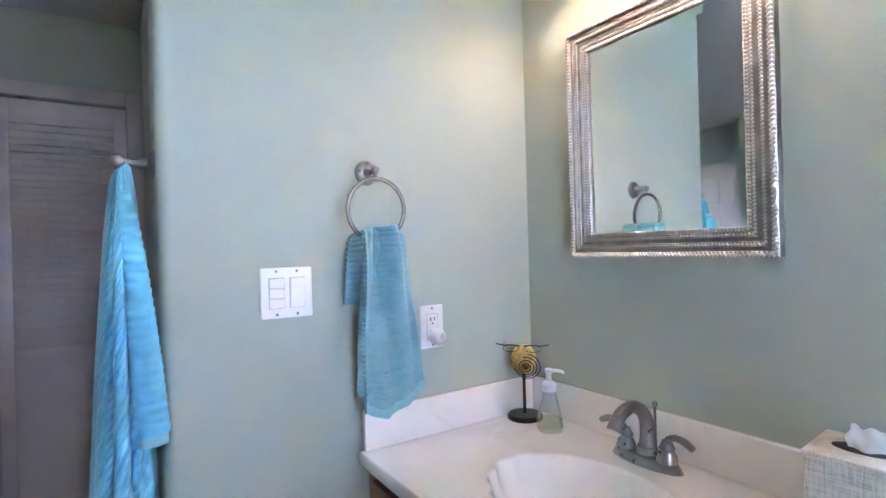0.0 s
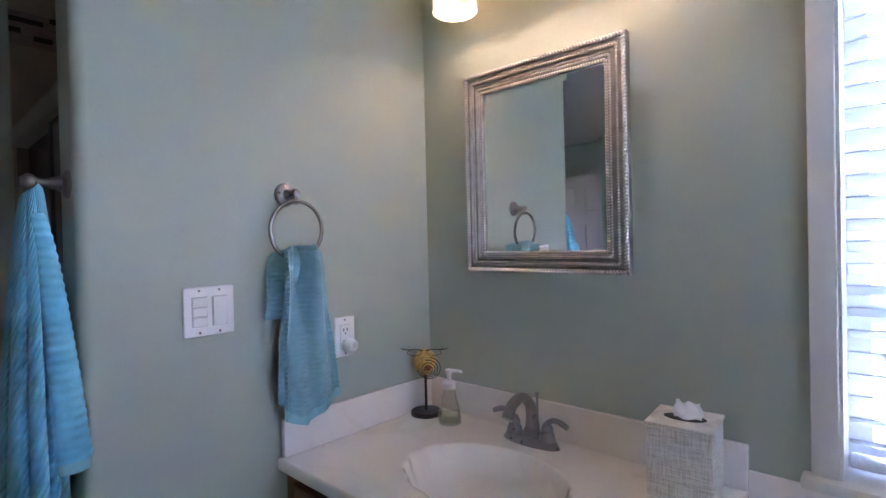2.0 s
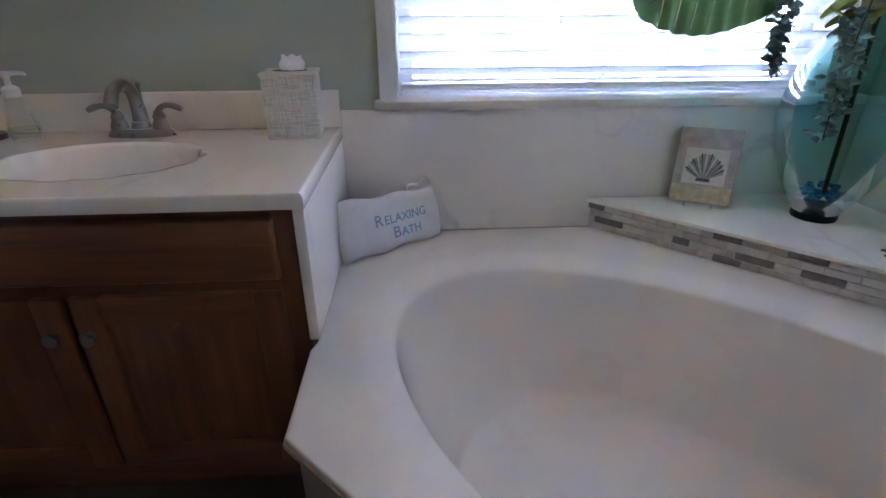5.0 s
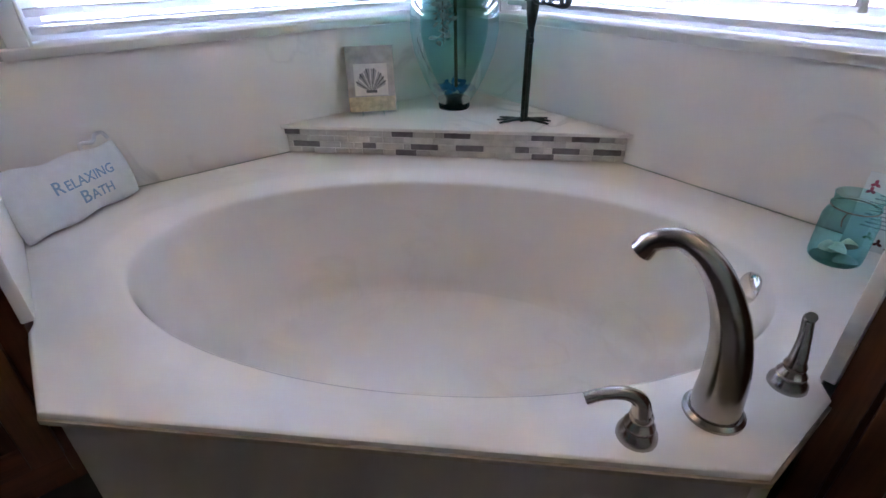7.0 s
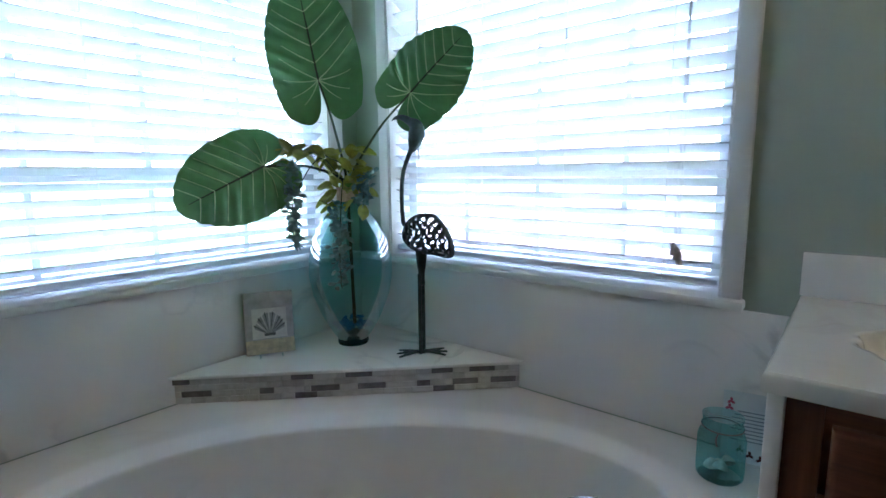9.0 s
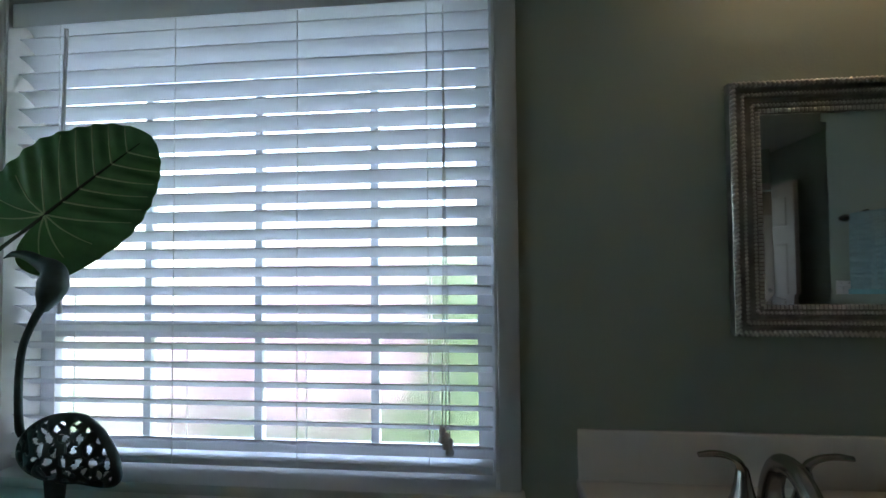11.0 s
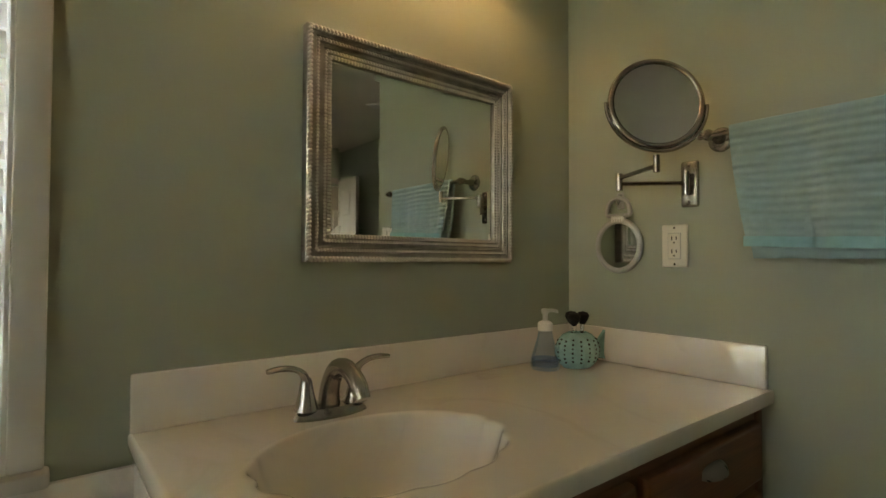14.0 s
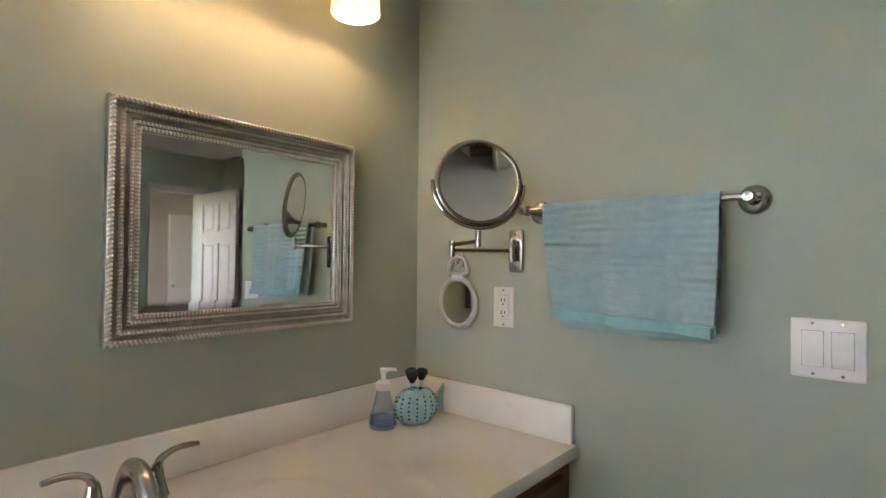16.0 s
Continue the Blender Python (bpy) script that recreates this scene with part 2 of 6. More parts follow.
# ---- mesh helpers ----
def box(lo, hi, r=0.0, seg=2):
    bm = bmesh.new()
    bmesh.ops.create_cube(bm, size=1)
    lo, hi = Vector(lo), Vector(hi)
    for v in bm.verts:
        v.co = Vector([(lo[i] + hi[i]) / 2 + v.co[i] * (hi[i] - lo[i]) for i in range(3)])
    if r:
        bmesh.ops.bevel(bm, geom=bm.edges[:], offset=r, segments=seg, affect="EDGES", profile=0.5)
    return bm


def merge(*bms):
    out = bmesh.new()
    for b in bms:
        me = bpy.data.meshes.new("tmp")
        b.to_mesh(me)
        b.free()
        out.from_mesh(me)
        bpy.data.meshes.remove(me)
    return out


def moved(bm, m):
    bm.transform(m)
    return bm


def lathe(profile, n=28):
    """Turned shape round z from (radius, height) pairs."""
    bm = bmesh.new()
    rings = []
    for r, z in profile:
        if r < 1e-5:
            rings.append([bm.verts.new((0, 0, z))])
        else:
            rings.append([bm.verts.new((r * math.cos(2 * math.pi * k / n), r * math.sin(2 * math.pi * k / n), z)) for k in range(n)])
    for a, b in zip(rings, rings[1:]):
        for k in range(n):
            j = (k + 1) % n
            if len(a) == 1 and len(b) > 1:
                bm.faces.new((a[0], b[j], b[k]))
            elif len(b) == 1 and len(a) > 1:
                bm.faces.new((a[k], a[j], b[0]))
            elif len(a) > 1:
                bm.faces.new((a[k], a[j], b[j], b[k]))
    bmesh.ops.recalc_face_normals(bm, faces=bm.faces[:])
    return bm


def smooth_path(pts, steps=8):
    """Catmull-Rom curve through the points."""
    p = [Vector(q) for q in pts]
    p = [2 * p[0] - p[1]] + p + [2 * p[-1] - p[-2]]
    out = []
    for i in range(1, len(p) - 2):
        for s in range(steps):
            t = s / steps
            a, b, c, d = p[i - 1], p[i], p[i + 1], p[i + 2]
            out.append(0.5 * (2 * b + (c - a) * t + (2 * a - 5 * b + 4 * c - d) * t * t + (3 * b - a - 3 * c + d) * t ** 3))
    out.append(p[-2])
    return out


def tube(pts, rad, n=12, closed=False, flat=1.0):
    """Round bar along points; rad a number or a list, flat squeezes the section."""
    pts = [Vector(p) for p in pts]
    m = len(pts)
    rads = [rad] * m if not hasattr(rad, "__len__") else [rad[min(int(i * (len(rad) - 1) / max(1, m - 1)), len(rad) - 2)] * (1 - (i * (len(rad) - 1) / max(1, m - 1)) % 1 if i < m - 1 else 0) + rad[min(int(i * (len(rad) - 1) / max(1, m - 1)), len(rad) - 2) + 1] * ((i * (len(rad) - 1) / max(1, m - 1)) % 1 if i < m - 1 else 1) for i in range(m)]
    bm = bmesh.new()
    rings, up = [], None
    for i, p in enumerate(pts):
        if closed:
            d = pts[(i + 1) % m] - pts[i - 1]
        else:
            d = pts[min(i + 1, m - 1)] - pts[max(i - 1, 0)]
        d.normalize()
        if up is None:
            up = Vector((0, 0, 1)) if abs(d.z) < 0.9 else Vector((1, 0, 0))
        side = d.cross(up).normalized()
        up = side.cross(d).normalized()
        rings.append([bm.verts.new(p + side * math.cos(2 * math.pi * k / n) * rads[i] + up * math.sin(2 * math.pi * k / n) * rads[i] * flat) for k in range(n)])
    for i in range(m if closed else m - 1):
        a, b = rings[i], rings[(i + 1) % m]
        for k in range(n):
            j = (k + 1) % n
            bm.faces.new((a[k], a[j], b[j], b[k]))
    if not closed:
        bm.faces.new(rings[0])
        bm.faces.new(rings[-1])
    bmesh.ops.recalc_face_normals(bm, faces=bm.faces[:])
    return bm


def prism(poly, z0, z1, r=0.0):
    bm = bmesh.new()
    lo = [bm.verts.new((x, y, z0)) for x, y in poly]
    hi = [bm.verts.new((x, y, z1)) for x, y in poly]
    n = len(poly)
    for k in range(n):
        j = (k + 1) % n
        bm.faces.new((lo[k], lo[j], hi[j], hi[k]))
    bm.faces.new(hi)
    bm.faces.new(lo[::-1])
    bmesh.ops.recalc_face_normals(bm, faces=bm.faces[:])
    if r:
        bmesh.ops.bevel(bm, geom=bm.edges[:], offset=r, segments=2, affect="EDGES", profile=0.5)
    return bm


def sheet(fn, nu, nv, thick=0.0):
    """A surface from fn(u, v), with uv in metres-like units; thick gives it a back."""
    bm = bmesh.new()
    uvl = bm.loops.layers.uv.new("UVMap")
    grid = [[bm.verts.new(fn(i / nu, j / nv)) for j in range(nv + 1)] for i in range(nu + 1)]
    for i in range(nu):
        for j in range(nv):
            bm.faces.new((grid[i][j], grid[i + 1][j], grid[i + 1][j + 1], grid[i][j + 1]))
    bm.normal_update()
    if thick:
        back = [[bm.verts.new(v.co - v.normal * thick) for v in row] for row in grid]
        for i in range(nu):
            for j in range(nv):
                bm.faces.new((back[i][j], back[i][j + 1], back[i + 1][j + 1], back[i + 1][j]))
        for i in range(nu):
            bm.faces.new((grid[i + 1][0], grid[i][0], back[i][0], back[i + 1][0]))
            bm.faces.new((grid[i][nv], grid[i + 1][nv], back[i + 1][nv], back[i][nv]))
        for j in range(nv):
            bm.faces.new((grid[0][j], grid[0][j + 1], back[0][j + 1], back[0][j]))
            bm.faces.new((grid[nu][j + 1], grid[nu][j], back[nu][j], back[nu][j + 1]))
        where = {v: (i / nu, j / nv) for g in (grid, back) for i, row in enumerate(g) for j, v in enumerate(row)}
    else:
        where = {v: (i / nu, j / nv) for i, row in enumerate(grid) for j, v in enumerate(row)}
    for f in bm.faces:
        for lp in f.loops:
            lp[uvl].uv = where[lp.vert]
    return bm


def part(name, bm, mat, parent, label="", sharp=38):
    me = bpy.data.meshes.new(name)
    bm.to_mesh(me)
    bm.free()
    me.materials.append(mat)
    me.polygons.foreach_set("use_smooth", [True] * len(me.polygons))
    me.set_sharp_from_angle(angle=radians(sharp))
    ob = new(name, me)
    if parent is not None:
        ob.parent = parent
    return tagged(ob, label)


def share(name, ob, parent, m):
    """Another piece on the same mesh."""
    o = new(name, ob.data)
    o.parent = parent
    o.matrix_basis = m
    return o


def thing(name, m, label, category, group="", kind=""):
    ob = new(name)
    ob.empty_display_size = 0.05
    ob.matrix_world = m
    return tagged(ob, label, category, group, kind)


def single(name, bm, mat, m, label, category, group="", kind="", sharp=38):
    ob = part(name, bm, mat, None, "", sharp)
    ob.matrix_world = m
    return tagged(ob, label, category, group, kind)


def at(x, y, z, rz=0, rx=0, ry=0):
    return pose(x, y, z, rx, ry, rz)


# ---- structure ----
def wall_piece(name, bm, mat, label):
    return single(name, bm, mat, A, label, "wall", "", "structure")


def window_wall(x0, x1, ox0, ox1, oz0, oz1):
    t = 0.14
    return merge(box((x0, 0, 0), (ox0, t, CEIL)), box((ox1, 0, 0), (x1, t, CEIL)),
                 box((ox0, 0, 0), (ox1, t, oz0)), box((ox0, 0, oz1), (ox1, t, CEIL)))


WA, WB = (-1.349, -0.145), (0.195, 1.341)      # window openings along their walls
WZ0, WZ1 = 0.862, 1.985
single("wall_north", window_wall(-2.60, 0.14, *WA, WZ0, WZ1), WALL, A, "sage green painted wall with a window opening", "wall", "", "structure")
single("wall_east", window_wall(0, 2.85, *WB, WZ0, WZ1), WALL, B, "sage green painted wall with a window opening", "wall", "", "structure")


def rounded_end(x0, x1, y0, y1, r, corners):
    """Plan of a wall block with bullnose corners at the named corner indexes."""
    pts = [(x0, y0), (x1, y0), (x1, y1), (x0, y1)]
    out = []
    for i, (x, y) in enumerate(pts):
        if i in corners:
            cx, cy = x + (r if x == x0 else -r), y + (r if y == y0 else -r)
            a0 = {0: 180, 1: 270, 2: 0, 3: 90}[i]
            out += [(cx + r * math.cos(radians(a0 + 15 * k)), cy + r * math.sin(radians(a0 + 15 * k))) for k in range(7)]
        else:
            out.append((x, y))
    return out


CLO = (-3.66, -2.572)      # shower recess beside the side wall
SHF = -0.93               # front of the tiled jamb
wall_piece("wall_west_side", prism(rounded_end(CLO[1], XC, CEND, 0.0, 0.024, (1,)), 0, CEIL), WALL, "pale sage painted wall with a rounded outer corner")
wall_piece("wall_shower_back", box((CLO[0], -0.02, 0), (CLO[1], 0.0, CEIL)), SHOWER, "beige wall at the back of the shower")
wall_piece("wall_shower_west", box((WESTX, SHF, 0), (CLO[0] - 0.012, 0, CEIL)), WALL, "painted wall block beside the shower")
wall_piece("wall_south_side", prism(rounded_end(DEND, 0.0, YD - 1.4, YD, 0.02, (3,)), 0, CEIL), WALL, "pale sage painted wall with a rounded outer corner")
LOUV = (-2.02, -1.0)      # closet opening in the far west wall
DRW = (-3.80, -2.98)       # doorway in the far west wall
DH = 2.04
wall_piece("wall_west", merge(box((WESTX - 0.12, LOUV[1], 0), (WESTX, 0, CEIL)), box((WESTX - 0.12, DRW[1], 0), (WESTX, LOUV[0], CEIL)),
           box((WESTX - 0.12, SOUTHY, 0), (WESTX, DRW[0], CEIL)), box((WESTX - 0.12, LOUV[0], DH), (WESTX, LOUV[1], CEIL)),
           box((WESTX - 0.12, DRW[0], DH), (WESTX, DRW[1], CEIL))), WALL, "grey green painted wall with two door openings")
wall_piece("wall_south", box((WESTX - 0.12, SOUTHY - 0.12, 0), (DEND, SOUTHY, CEIL)), WALL, "grey green painted wall")
# The north hall wall has an added, out-of-view opening that lights the far door.
wall_piece("wall_hall", merge(box((-7.0, -2.9, 0), (-6.7, -2.8, CEIL)), box((-5.3, -2.9, 0), (WESTX - 0.12, -2.8, CEIL)), box((-6.7, -2.9, 0), (-5.3, -2.8, 0.8)), box((-6.7, -2.9, 2.1), (-5.3, -2.8, CEIL)), box((-7.0, -5.6, 0), (WESTX - 0.12, -5.5, CEIL)), box((-7.1, -5.6, 0), (-7.0, -2.8, CEIL)), box((WESTX - 0.22, -5.5, 0), (WESTX - 0.12, SOUTHY, CEIL))), TAUPE, "taupe painted hall walls beyond the doorway, with an unseen opening added for daylight")
# Unseen shell added behind the louvers so no sky shows between the slats.
wall_piece("closet_light_block", merge(box((WESTX - 0.80, LOUV[0] - 0.10, 0), (WESTX - 0.70, LOUV[1] + 0.10, CEIL)), box((WESTX - 0.70, LOUV[0] - 0.10, 0), (WESTX - 0.12, LOUV[0] - 0.02, CEIL)),
                                box((WESTX - 0.70, LOUV[1] + 0.02, 0), (WESTX - 0.12, LOUV[1] + 0.10, CEIL))), WALL, "unseen painted walls added behind the louvered doors to keep daylight out")
tagged(single("floor", box((-7.1, -5.6, -0.1), (0, 0, 0)), FLOORM, A, "dark tiled bathroom floor", "floor", "", "structure"))
single("ceiling", box((-7.1, -5.6, CEIL), (0.14, 0.14, CEIL + 0.1)), CEILP, A, "white textured ceiling", "ceiling", "", "structure")
single("ground", box((-60, -60, -0.45), (60, 60, -0.35)), LAWN, A, "green lawn outside the windows", "ground", "", "structure")


# ---- windows, sills and blinds ----
def window_unit(m, x0, x1, tx0, tx1, sx0, sx1, name):
    w = thing(name, m, "white framed window with obscure glass and grilles", "window", "", "structure")
    zt = 2.045
    part("window_trim", merge(box((tx0, -0.018, WZ0 + 0.014), (x0, 0.0, zt), 0.004), box((x1, -0.018, WZ0 + 0.014), (tx1, 0.0, zt), 0.004),
                       box((x0 + 0.0005, -0.0175, WZ1), (x1 - 0.0005, 0.0, zt - 0.001), 0.004)), TRIM, w, "white painted wooden trim")
    part("window_jamb", merge(box((x0, -0.012, WZ0 + 0.014), (x0 + 0.006, 0.1, WZ1 - 0.006)), box((x1 - 0.006, -0.012, WZ0 + 0.014), (x1, 0.1, WZ1 - 0.006)), box((x0, -0.012, WZ1 - 0.006), (x1, 0.1, WZ1))), TRIM, w)
    part("window_sill", box((sx0, -0.038, 0.851), (sx1, 0.1, 0.876), 0.006), TRIM, w, "white painted window sill")
    mid = 1.19
    fr = [box((x0, 0.09, 0.876), (x0 + 0.045, 0.13, WZ1)), box((x1 - 0.045, 0.09, 0.876), (x1, 0.13, WZ1)),
          box((x0 + 0.045, 0.09, 0.876), (x1 - 0.045, 0.13, 0.92)), box((x0 + 0.045, 0.09, WZ1 - 0.045), (x1 - 0.045, 0.13, WZ1)),
          box((x0 + 0.045, 0.085, mid - 0.02), (x1 - 0.045, 0.13, mid + 0.02))]
    part("window_frame", merge(*fr), VINYL, w, "white vinyl sash frame")
    for k in (1, 2, 3):
        xm = x0 + (x1 - x0) * k / 4
        for z0, z1 in ((0.92, mid - 0.02), (mid + 0.02, WZ1 - 0.045)):
            part("muntin", box((xm - 0.009, 0.098, z0), (xm + 0.009, 0.122, z1)), VINYL, w)
    for z0, z1, mt in ((0.92, mid - 0.02, FROST), (mid + 0.02, WZ1 - 0.045, FROST)):
        p = part("pane", box((x0 + 0.045, 0.108, z0), (x1 - 0.045, 0.112, z1)), mt, w)
        p.visible_shadow = False
    return w


window_unit(A, *WA, -1.394, -0.085, -1.410, -0.02, "window_1")
window_unit(B, *WB, 0.145, 1.386, 0.042, 1.393, "window_2")


def slat_mesh(length):
    def fn(u, v):
        s = (v - 0.5) * 0.05
        return Vector((u * length, s, 0.003 * (1 - (2 * v - 1) ** 2)))
    return sheet(fn, 1, 4, 0.0028)


def blind(m, x0, x1, wand_x, cords_x):
    """Horizontal blind, slats tilted with their room side up."""
    b = thing("window_blind", m, "white horizontal slat blind, lowered with slats open", "blind", "blinds in the windows")
    x0, x1 = x0 + 0.012, x1 - 0.012
    yc, z0, z1, pitch, tilt = 0.034, 0.912, 1.925, 0.0425, BLIND_TILT
    part("headrail", box((x0 - 0.003, 0.004, 1.945), (x1 + 0.003, 0.062, 1.970), 0.003), SLAT, b)
    part("valance", box((x0 - 0.005, -0.004, 1.912), (x1 + 0.005, 0.003, 1.970), 0.003), SLAT, b)
    base = None
    k = 0
    z = z0 + 0.034
    while z < 1.93:
        mm = at(x0, yc, z) @ Matrix.Rotation(radians(-tilt), 4, "X")
        if base is None:
            base = part("slat", slat_mesh(x1 - x0), SLAT, b)
            base.matrix_basis = mm
        else:
            share("slat", base, b, mm)
        z += pitch
        k += 1
    part("bottom_rail", box((x0, yc - 0.026, 0.897), (x1, yc + 0.026, 0.914), 0.005), SLAT, b)
    for lx in (0.10, 0.36, 0.62, 0.88):
        xx = x0 + (x1 - x0) * lx
        for dy in (-0.0275, 0.0275):
            part("ladder_cord", box((xx - 0.0008, yc + dy - 0.0008, 0.90), (xx + 0.0008, yc + dy + 0.0008, 1.945)), CORD, b)
    part("tilt_wand", merge(tube([(wand_x, -0.004, 1.90), (wand_x, -0.012, 1.55), (wand_x + 0.004, -0.014, 1.235)], 0.0042, 8)), TASSELM, b, "clear grey tilt wand")
    if cords_x is not None:
        for k, dx in enumerate((-0.008, 0.0, 0.008)):
            zb = 1.0 - 0.012 * k
            part("pull_cord", tube([(cords_x, -0.006, 1.90), (cords_x + dx * 0.4, -0.008, 1.4), (cords_x + dx, -0.01, zb)], 0.0011, 5), CORD, b)
            part("tassel", moved(lathe([(0, 0.0), (0.004, 0.0), (0.0075, -0.008), (0.006, -0.02), (0.009, -0.03), (0.0085, -0.034), (0, -0.035)], 10), at(cords_x + dx, -0.011, zb + 0.004)), TASSELM, b)
    return b


BLIND_TILT = 26
blind(A, *WA, -1.222, None)
blind(B, *WB, 0.345, 1.232)

# wall surround of cast marble above the tub
single("wainscot_north", box((-1.504, -0.013, TD), (-0.0005, 0, 0.85), 0.003), MARBLE, A, "cream cast marble surround panel behind the tub", "wall panel", "", "structure")
single("wainscot_east", box((0.0135, -0.013, TD), (1.512, 0, 0.85), 0.003), MARBLE, B, "cream cast marble surround panel behind the tub", "wall panel", "", "structure")

# ---- bathtub ----
DG = math.sqrt(0.5)
TUB_U, TUB_V, TUB_A, TUB_B = 0.03, 1.136, 0.700, 0.410


def uv_xy(u, v):
    """Diagonal axes of the tub corner: u across, v out from the corner."""
    return (DG * (u - v), -DG * (u + v))


DECK = [(-0.0135, -0.0135), (-1.510, -0.0135), (-1.510, -0.572), (-1.520, -0.60), (-1.520, -0.826), (-0.797, -1.535), (-0.60, -1.535), (-0.572, -1.512), (-0.0135, -1.512)]


def tub_shell():
    cx, cy = uv_xy(TUB_U, TUB_V)
    angs = {2 * math.pi * k / 120 for k in range(120)}
    for x, y in DECK:
        angs.add(math.atan2(y - cy, x - cx) % (2 * math.pi))
    angs = sorted(angs)
    bm = bmesh.new()

    def edge(a):
        d = Vector((math.cos(a), math.sin(a)))
        best = 9
        for k in range(len(DECK)):
            p, q = Vector(DECK[k]), Vector(DECK[(k + 1) % len(DECK)])
            e = q - p
            den = d.x * e.y - d.y * e.x
            if abs(den) < 1e-9:
                continue
            w = p - Vector((cx, cy))
            t = (w.x * e.y - w.y * e.x) / den
            s = (w.x * d.y - w.y * d.x) / den
            if t > 0 and -1e-6 <= s <= 1 + 1e-6:
                best = min(best, t)
        return Vector((cx + d.x * best, cy + d.y * best))

    def ell(a, k, da=0.0):
        # radius of the oval in direction a
        du, dv = DG * (math.cos(a) - math.sin(a)), -DG * (math.cos(a) + math.sin(a))
        aa, bb = TUB_A * k + da, TUB_B * (1 - 0.6 * (1 - k)) + da
        r = 1 / math.sqrt((du / aa) ** 2 + (dv / bb) ** 2)
        return Vector((cx + math.cos(a) * r, cy + math.sin(a) * r))

    prof = [(1.0, 0.085, TD), (1.0, 0.07, TD), (1.0, 0.055, TD - 0.0015), (1.0, 0.03, TD - 0.008), (1.0, 0.008, TD - 0.015), (1.0, 0.001, TD - 0.019), (0.995, 0.0, TD - 0.026), (0.985, 0, TD - 0.045), (0.955, 0, TD - 0.11), (0.91, 0, TD - 0.19),
            (0.85, 0, TD - 0.28), (0.80, 0, TD - 0.335), (0.755, 0, TD - 0.362), (0.735, 0, TD - 0.366), (0.6, 0, TD - 0.374), (0.3, 0, TD - 0.380)]
    rings = []
    outer = [edge(a) for a in angs]
    rings.append([bm.verts.new((p.x, p.y, TD - 0.012)) for p in outer])
    rings.append([bm.verts.new((p.x, p.y, TD - 0.002)) for p in outer])
    inner = [p + (Vector((cx, cy)) - p).normalized() * 0.003 for p in outer]
    rings.append([bm.verts.new((p.x, p.y, TD)) for p in inner])
    mid = [p + (Vector((cx, cy)) - p).normalized() * 0.004 for p in inner]
    rings.append([bm.verts.new((p.x, p.y, TD)) for p in mid])
    inner = mid
    for k, da, z in prof:
        ring = []
        for a, o in zip(angs, inner):
            p = ell(a, k, da)
            if (p - Vector((cx, cy))).length > (o - Vector((cx, cy))).length - 0.003:
                p = o + (Vector((cx, cy)) - o).normalized() * 0.003
            ring.append(bm.verts.new((p.x, p.y, z)))
        rings.append(ring)
    n = len(angs)
    for a, b in zip(rings, rings[1:]):
        for k in range(n):
            j = (k + 1) % n
            bm.faces.new((a[k], a[j], b[j], b[k]))
    c = bm.verts.new((cx, cy, TD - 0.381))
    for k in range(n):
        bm.faces.new((rings[-1][k], rings[-1][(k + 1) % n], c))
    bmesh.ops.recalc_face_normals(bm, faces=bm.faces[:])
    return bm


tub = thing("bathtub", at(*uv_xy(0, 1.1), 0), "cream cast marble corner bathtub with an oval basin", "bathtub")
T0 = tub.matrix_world.inverted()
part("basin_and_deck", moved(tub_shell(), T0), TUBM, tub, "glossy cream oval basin in a flat deck", 50)
apr = [(-1.505, -0.60), (-1.505, -0.820), (-0.792, -1.520), (-0.60, -1.520), (-0.60, -1.49), (-0.785, -1.49), (-1.48, -0.809), (-1.48, -0.60)]
part("apron", moved(prism(apr, 0.0, TD - 0.022), T0), APRON, tub, "taupe front panel")
lip = [(-1.524, -0.60), (-1.524, -0.828), (-0.799, -1.539), (-0.60, -1.539), (-0.60, -1.505), (-0.790, -1.505), (-1.494, -0.816), (-1.494, -0.60)]
part("deck_edge", moved(prism(lip, TD - 0.0215, TD - 0.0125), T0), LIPM, tub, "tan edge strip")


